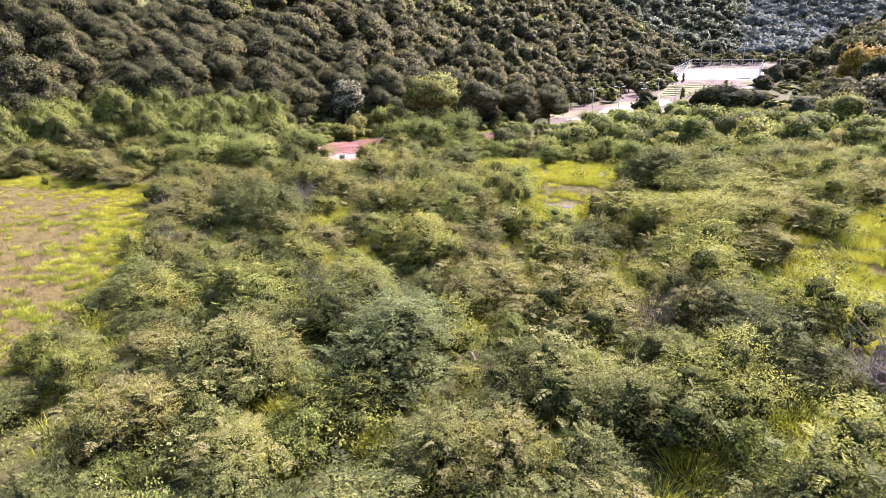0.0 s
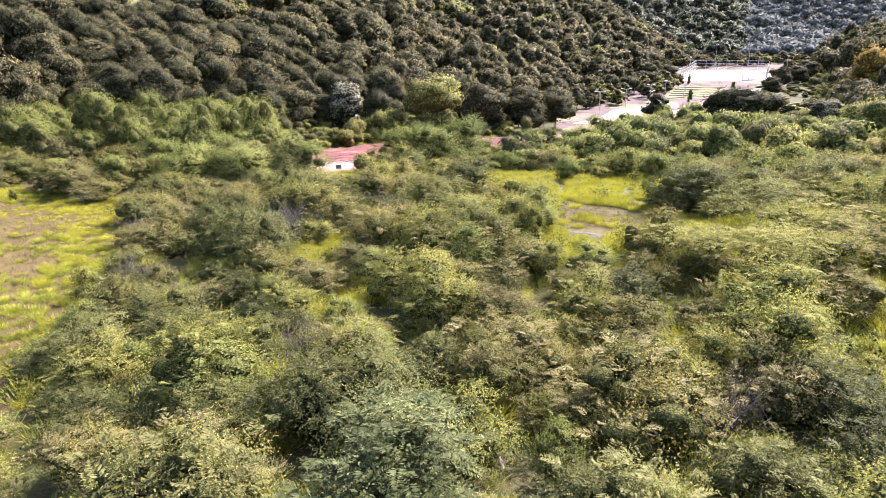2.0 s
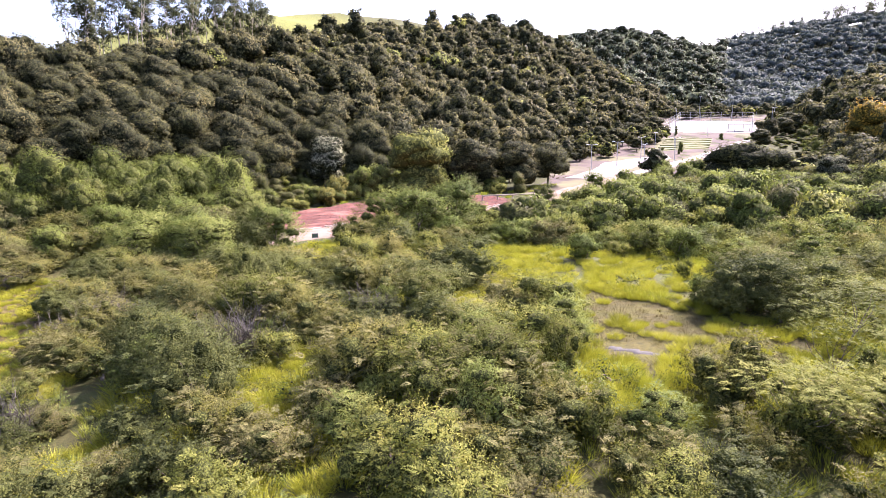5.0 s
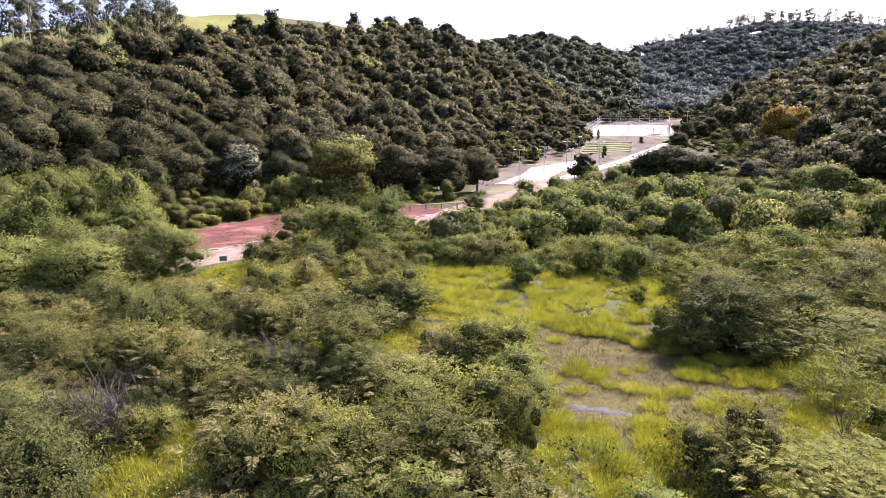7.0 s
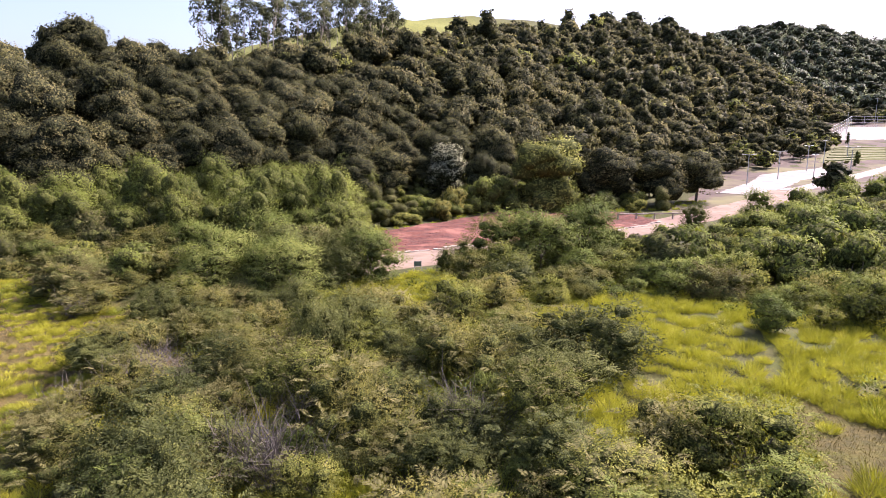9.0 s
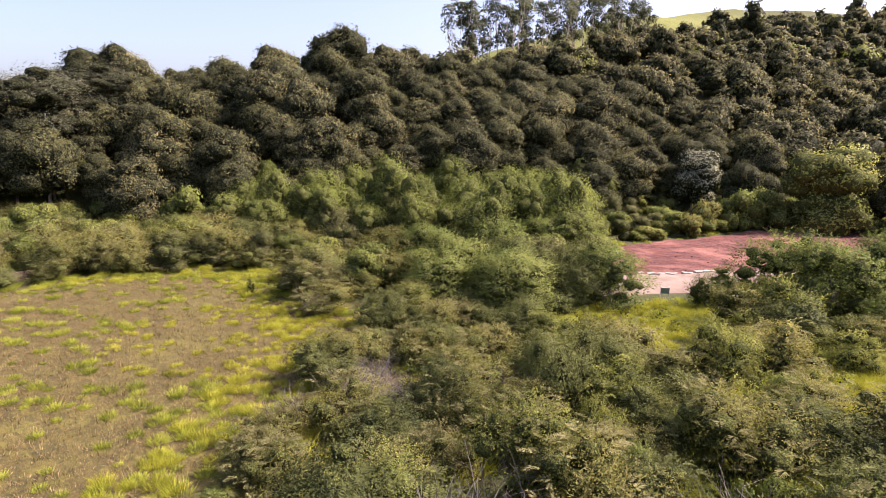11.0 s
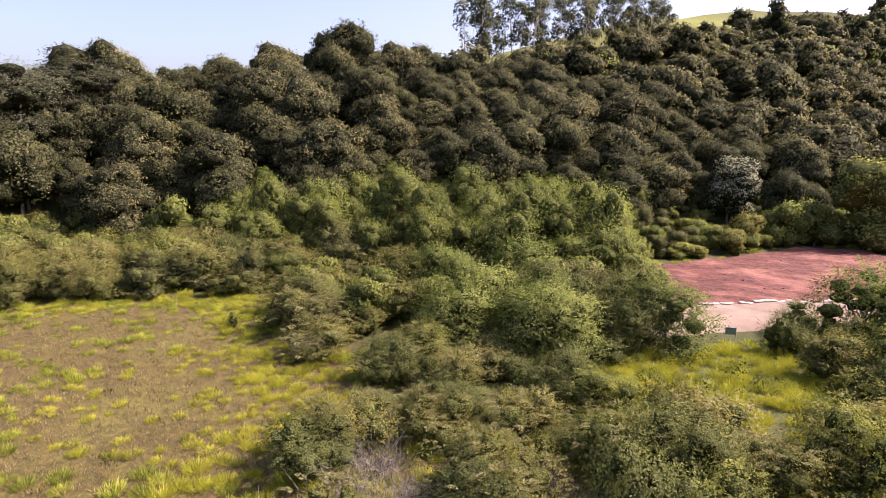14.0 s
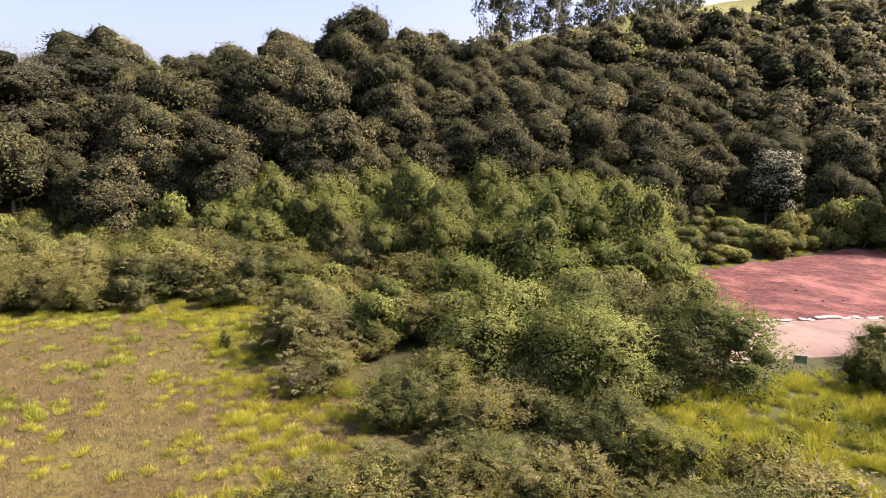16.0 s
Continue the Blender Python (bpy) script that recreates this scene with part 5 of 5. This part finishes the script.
# pale slabs along the edge of the red plot
rs = np.random.default_rng(77)
edge_line = np.array([(-24.3, 70.2), (-17.2, 79.6), (-9.4, 92.6), (-3.6, 103.6)])
for k in range(58):
    u = k / 58 * 3
    i = min(int(u), 2)
    p = edge_line[i] * (1 - u + i) + edge_line[i + 1] * (u - i)
    along = edge_line[i + 1] - edge_line[i]
    bm = bmesh.new()
    box_bm(bm, 0, 0, -0.05, rs.uniform(0.45, 0.75), rs.uniform(0.25, 0.4), rs.uniform(0.12, 0.2), 0, 0.02)
    ob = tagged(new("kerb_slab", bm_mesh("kerb_slab", bm, STONE)), "loose pale kerb slab along the red plot", "kerb slab", "kerb slabs along the plot")
    ob.matrix_basis = pose(p[0] + rs.normal(0, 0.12), p[1] + rs.normal(0, 0.12), float(land(*p)) + 0.06, rs.normal(0, 4), rs.normal(0, 4),
                           math.degrees(math.atan2(along[1], along[0])) + rs.normal(0, 9))

# log barrier by the stream crossing
barrier = ground_empty("log_barrier", -4.6, 106.2, 0, "pale log barrier rails on short posts beside the road", "barrier")
for k in range(5):
    part("post", tube_mesh("post", (k * 2.2 - 4.4, k * 0.9 - 1.8, -0.3), (k * 2.2 - 4.4, k * 0.9 - 1.8, 0.85), 0.12, 0.11, WOOD), barrier)
for k in range(4):
    part("rail", tube_mesh("rail", (k * 2.2 - 4.5, k * 0.9 - 1.85, 0.72), (k * 2.2 - 2.1, k * 0.9 - 0.85, 0.76), 0.10, 0.09, WOOD), barrier)

# puddles on the road
patch("road_puddle", [(-18.6, 65.6), (-17.2, 65.2), (-15.9, 66.6), (-16.6, 67.8), (-18.0, 67.2)], 0.13, MUD, "shallow muddy puddle on the dirt road", "puddle", 0.35)

# low masonry wall at the end of the pasture
wall = ground_empty("field_wall", -57.6, 37.6, 100, "low weathered red masonry wall under shrubs", "wall")
for row in range(3):
    for k in range(16):
        bm = bmesh.new()
        box_bm(bm, 0, 0, 0, 0.58, 0.2, 0.27, 0, 0.012)
        b = part("block", bm_mesh("block", bm, BRICKY), wall)
        b.matrix_basis = pose(-4.8 + k * 0.6 + 0.3 * (row % 2), rs.normal(0, 0.008), -0.15 + row * 0.285, 0, 0, 0)
bm = bmesh.new()
box_bm(bm, 0, 0, -0.2, 9.6, 0.15, 0.86)
part("mortar_core", bm_mesh("mortar_core", bm, BRICKY), wall)


# ---- park in the distance ----
def lamp_post(x, y, high):
    ob = ground_empty("lamp_post", x, y, rs.uniform(0, 360), "slender grey park lamp post with two heads", "lamp post", "park lamp posts")
    part("pole", tube_mesh("pole", (0, 0, -0.3), (0, 0, high), 0.10, 0.06, METAL), ob)
    for sgn in (-1, 1):
        arm = part("arm", tube_mesh("arm", (0, 0, high - 0.1), (sgn * 0.9, 0, high + 0.05), 0.05, 0.04, METAL), ob)
        bm = bmesh.new()
        box_bm(bm, sgn * 1.05, 0, high, 0.6, 0.28, 0.12, 0, 0.03)
        part("lamp_head", bm_mesh("lamp_head", bm, WHITE), arm)


for x, y, high in [(10, 158, 6), (17, 172, 6), (25, 190, 6), (31, 206, 6), (22, 162, 6), (33, 186, 6), (52, 292, 9), (74, 352, 11), (88, 346, 11), (90, 294, 9), (40, 226, 6), (58, 262, 6)]:
    lamp_post(x, y, high)

# wire fence round the court
fence = ground_empty("court_fence", 0, 0, 0, "tall wire fence of grey posts and rails round the court", "fence")
fence.matrix_basis = Matrix.Identity(4)
corner = [Vector((47, 289, 0)), Vector((79, 281, 0)), Vector((93, 330, 0)), Vector((62, 336, 0))]
for a, b in zip(corner[1:], corner[2:] + corner[:1]):
    n = max(int((b - a).length / 4.5), 1)
    for k in range(n):
        p, q = a.lerp(b, k / n), a.lerp(b, (k + 1) / n)
        zp, zq = float(land(p.x, p.y)), float(land(q.x, q.y))
        part("post", tube_mesh("post", (p.x, p.y, zp - 0.2), (p.x, p.y, zp + 4.6), 0.09, 0.09, METAL, 6), fence)
        for h in (0.6, 2.0, 3.3, 4.5):
            part("rail", tube_mesh("rail", (p.x, p.y, zp + h), (q.x, q.y, zq + h), 0.05, 0.05, METAL, 5), fence)


def pavilion(x, y, turn, w, d, h, label):
    ob = ground_empty("park_pavilion", x, y, turn, label, "pavilion")
    for sx in (-1, 1):
        for sy in (-1, 1):
            part("post", tube_mesh("post", (sx * w * 0.42, sy * d * 0.42, -0.3), (sx * w * 0.42, sy * d * 0.42, h), 0.12, 0.12, WHITE), ob)
    bm = bmesh.new()
    box_bm(bm, 0, 0, h, w, d, 0.18, 0, 0.03)
    top = [v for v in bm.verts if v.co.z > h + 0.1]
    for v in top:
        v.co.z += 0.5 * (1 - abs(v.co.y) / (d * 0.5))
    part("roof", bm_mesh("roof", bm, ROOF), ob)


pavilion(76, 288, 20, 8, 5, 2.8, "small park pavilion with a pale sheet roof")
pavilion(118, 400, 10, 12, 8, 3.2, "distant shelter with a pale sheet roof")

# low terraces on the lawn
for k in range(6):
    ribbon("lawn_terrace", [(33 + k * 1.7, 214.5 + k * 7.4), (49.5 + k * 1.55, 222 + k * 6)], [1.2, 1.2], 0.35, GREENROW, "low turf terrace row on the park lawn", "lawn", 14)

# palms and saplings in the park
for x, y in [(38, 205), (60, 250), (48, 268), (40, 262), (91, 296), (97, 309), (103, 323), (110, 338), (117, 352)]:
    thing_of("thick_a", spot(x, y, rng.uniform(0, 360), rng.uniform(0.25, 0.4), rng.uniform(0.45, 0.7)), "young park tree with a thin crown", "tree", "young park trees")
for x, y in [(36, 290), (44, 296), (40, 310), (34, 276), (30, 262), (46, 318), (50, 366), (62, 372), (76, 376), (88, 372), (22, 232), (16, 218), (97, 286), (86, 268), (100, 304), (76, 250), (66, 226)]:
    thing_of("edge_a", spot(x, y, rng.uniform(0, 360), rng.uniform(0.8, 1.2), rng.uniform(0.7, 1.0)), "broad leafy tree beside the park", "tree", "trees round the park")


# ---- dead brush ----
def brush(seed, wide, high, n):
    r = np.random.default_rng(seed)
    out = []
    for _ in range(n):
        a, e = r.uniform(0, 6.283), r.uniform(0.2, 1.0)
        p = np.array([r.normal(0, 0.1), r.normal(0, 0.1), 0.0])
        way = np.array([math.cos(a) * e * wide / high, math.sin(a) * e * wide / high, 1.0]) * high / 2
        line = [(*p, 0.014)]
        for k in range(3):
            p = p + way / 3 * r.uniform(0.7, 1.1) + r.normal(0, 0.14, 3)
            line.append((*p, 0.011 - 0.003 * k))
        out.append(line)
        for k in (1, 2, 3):
            for _ in range(2):
                q = np.array(line[k][:3])
                e2 = q + r.normal(0, 0.28, 3) + way * 0.22
                out.append([(*q, 0.008), (*((q + e2) / 2 + r.normal(0, 0.05, 3)), 0.006), (*e2, 0.003)])
    v, f = tubes(out, 3)
    return mesh_from("dead_branches", v, f, TWIG)


BRUSH = [brush(80, 1.6, 1.9, 64), brush(81, 2.0, 1.6, 64)]
for n, (x, y, w) in enumerate([(-11.2, 33.8, 1.5), (-22.5, 39.7, 1.3), (-21.2, 38.4, 1.0), (-23.6, 41.4, 1.1), (-12.6, 34.1, 1.2), (-19.4, 43.6, 0.9), (-21.4, 41.0, 0.9), (-7.0, 37.8, 1.2), (-12.8, 37.6, 1.2), (-22.6, 36.4, 1.1), (-18.4, 44.0, 0.9),
                               (4.9, 6.2, 1.0), (12.6, 14.5, 1.3), (-34.5, 46.4, 1.0), (-19.6, 40.2, 0.9), (-5.0, 20.5, 1.1), (7.2, 18.0, 1.0), (-16.5, 27.5, 1.2)]):
    ob = tagged(new("dead_brush", BRUSH[n % 2]), "bare grey dead brush among green scrub", "dead bush", "dead brush in the scrub")
    ob.matrix_basis = spot(x, y, 71 * n, w, w)

# clods thrown up on the red plot
ico = bmesh.new()
bmesh.ops.create_icosphere(ico, subdivisions=1, radius=1.0)
cv, cf = np.array([v.co[:] for v in ico.verts]), np.array([[v.index for v in f.verts] for f in ico.faces])
ico.free()
clods, faces = [], []
for x, y in scatter(-34, -3, 69, 113, 1.7, lambda x, y: inside(x, y, PLOT) * (0.25 + 0.75 * (np.sin(x * 0.8 + y * 0.3) * np.sin(y * 0.5) > 0.2))):
    size = rng.uniform(0.03, 0.08) * (1.8 if rng.uniform() < 0.1 else 1.0)
    clods.append(cv * (1 + rng.normal(0, 0.2, (12, 1))) * size * (1.2, 1.0, 0.7) + (x, y, float(land(x, y)) + 0.13))
    faces.append(cf + 12 * (len(clods) - 1))
tagged(new("red_clods", mesh_from("red_clods", np.concatenate(clods), np.concatenate(faces), RED)), "loose clods of red earth on the graded plot", "clods", kind="stuff")
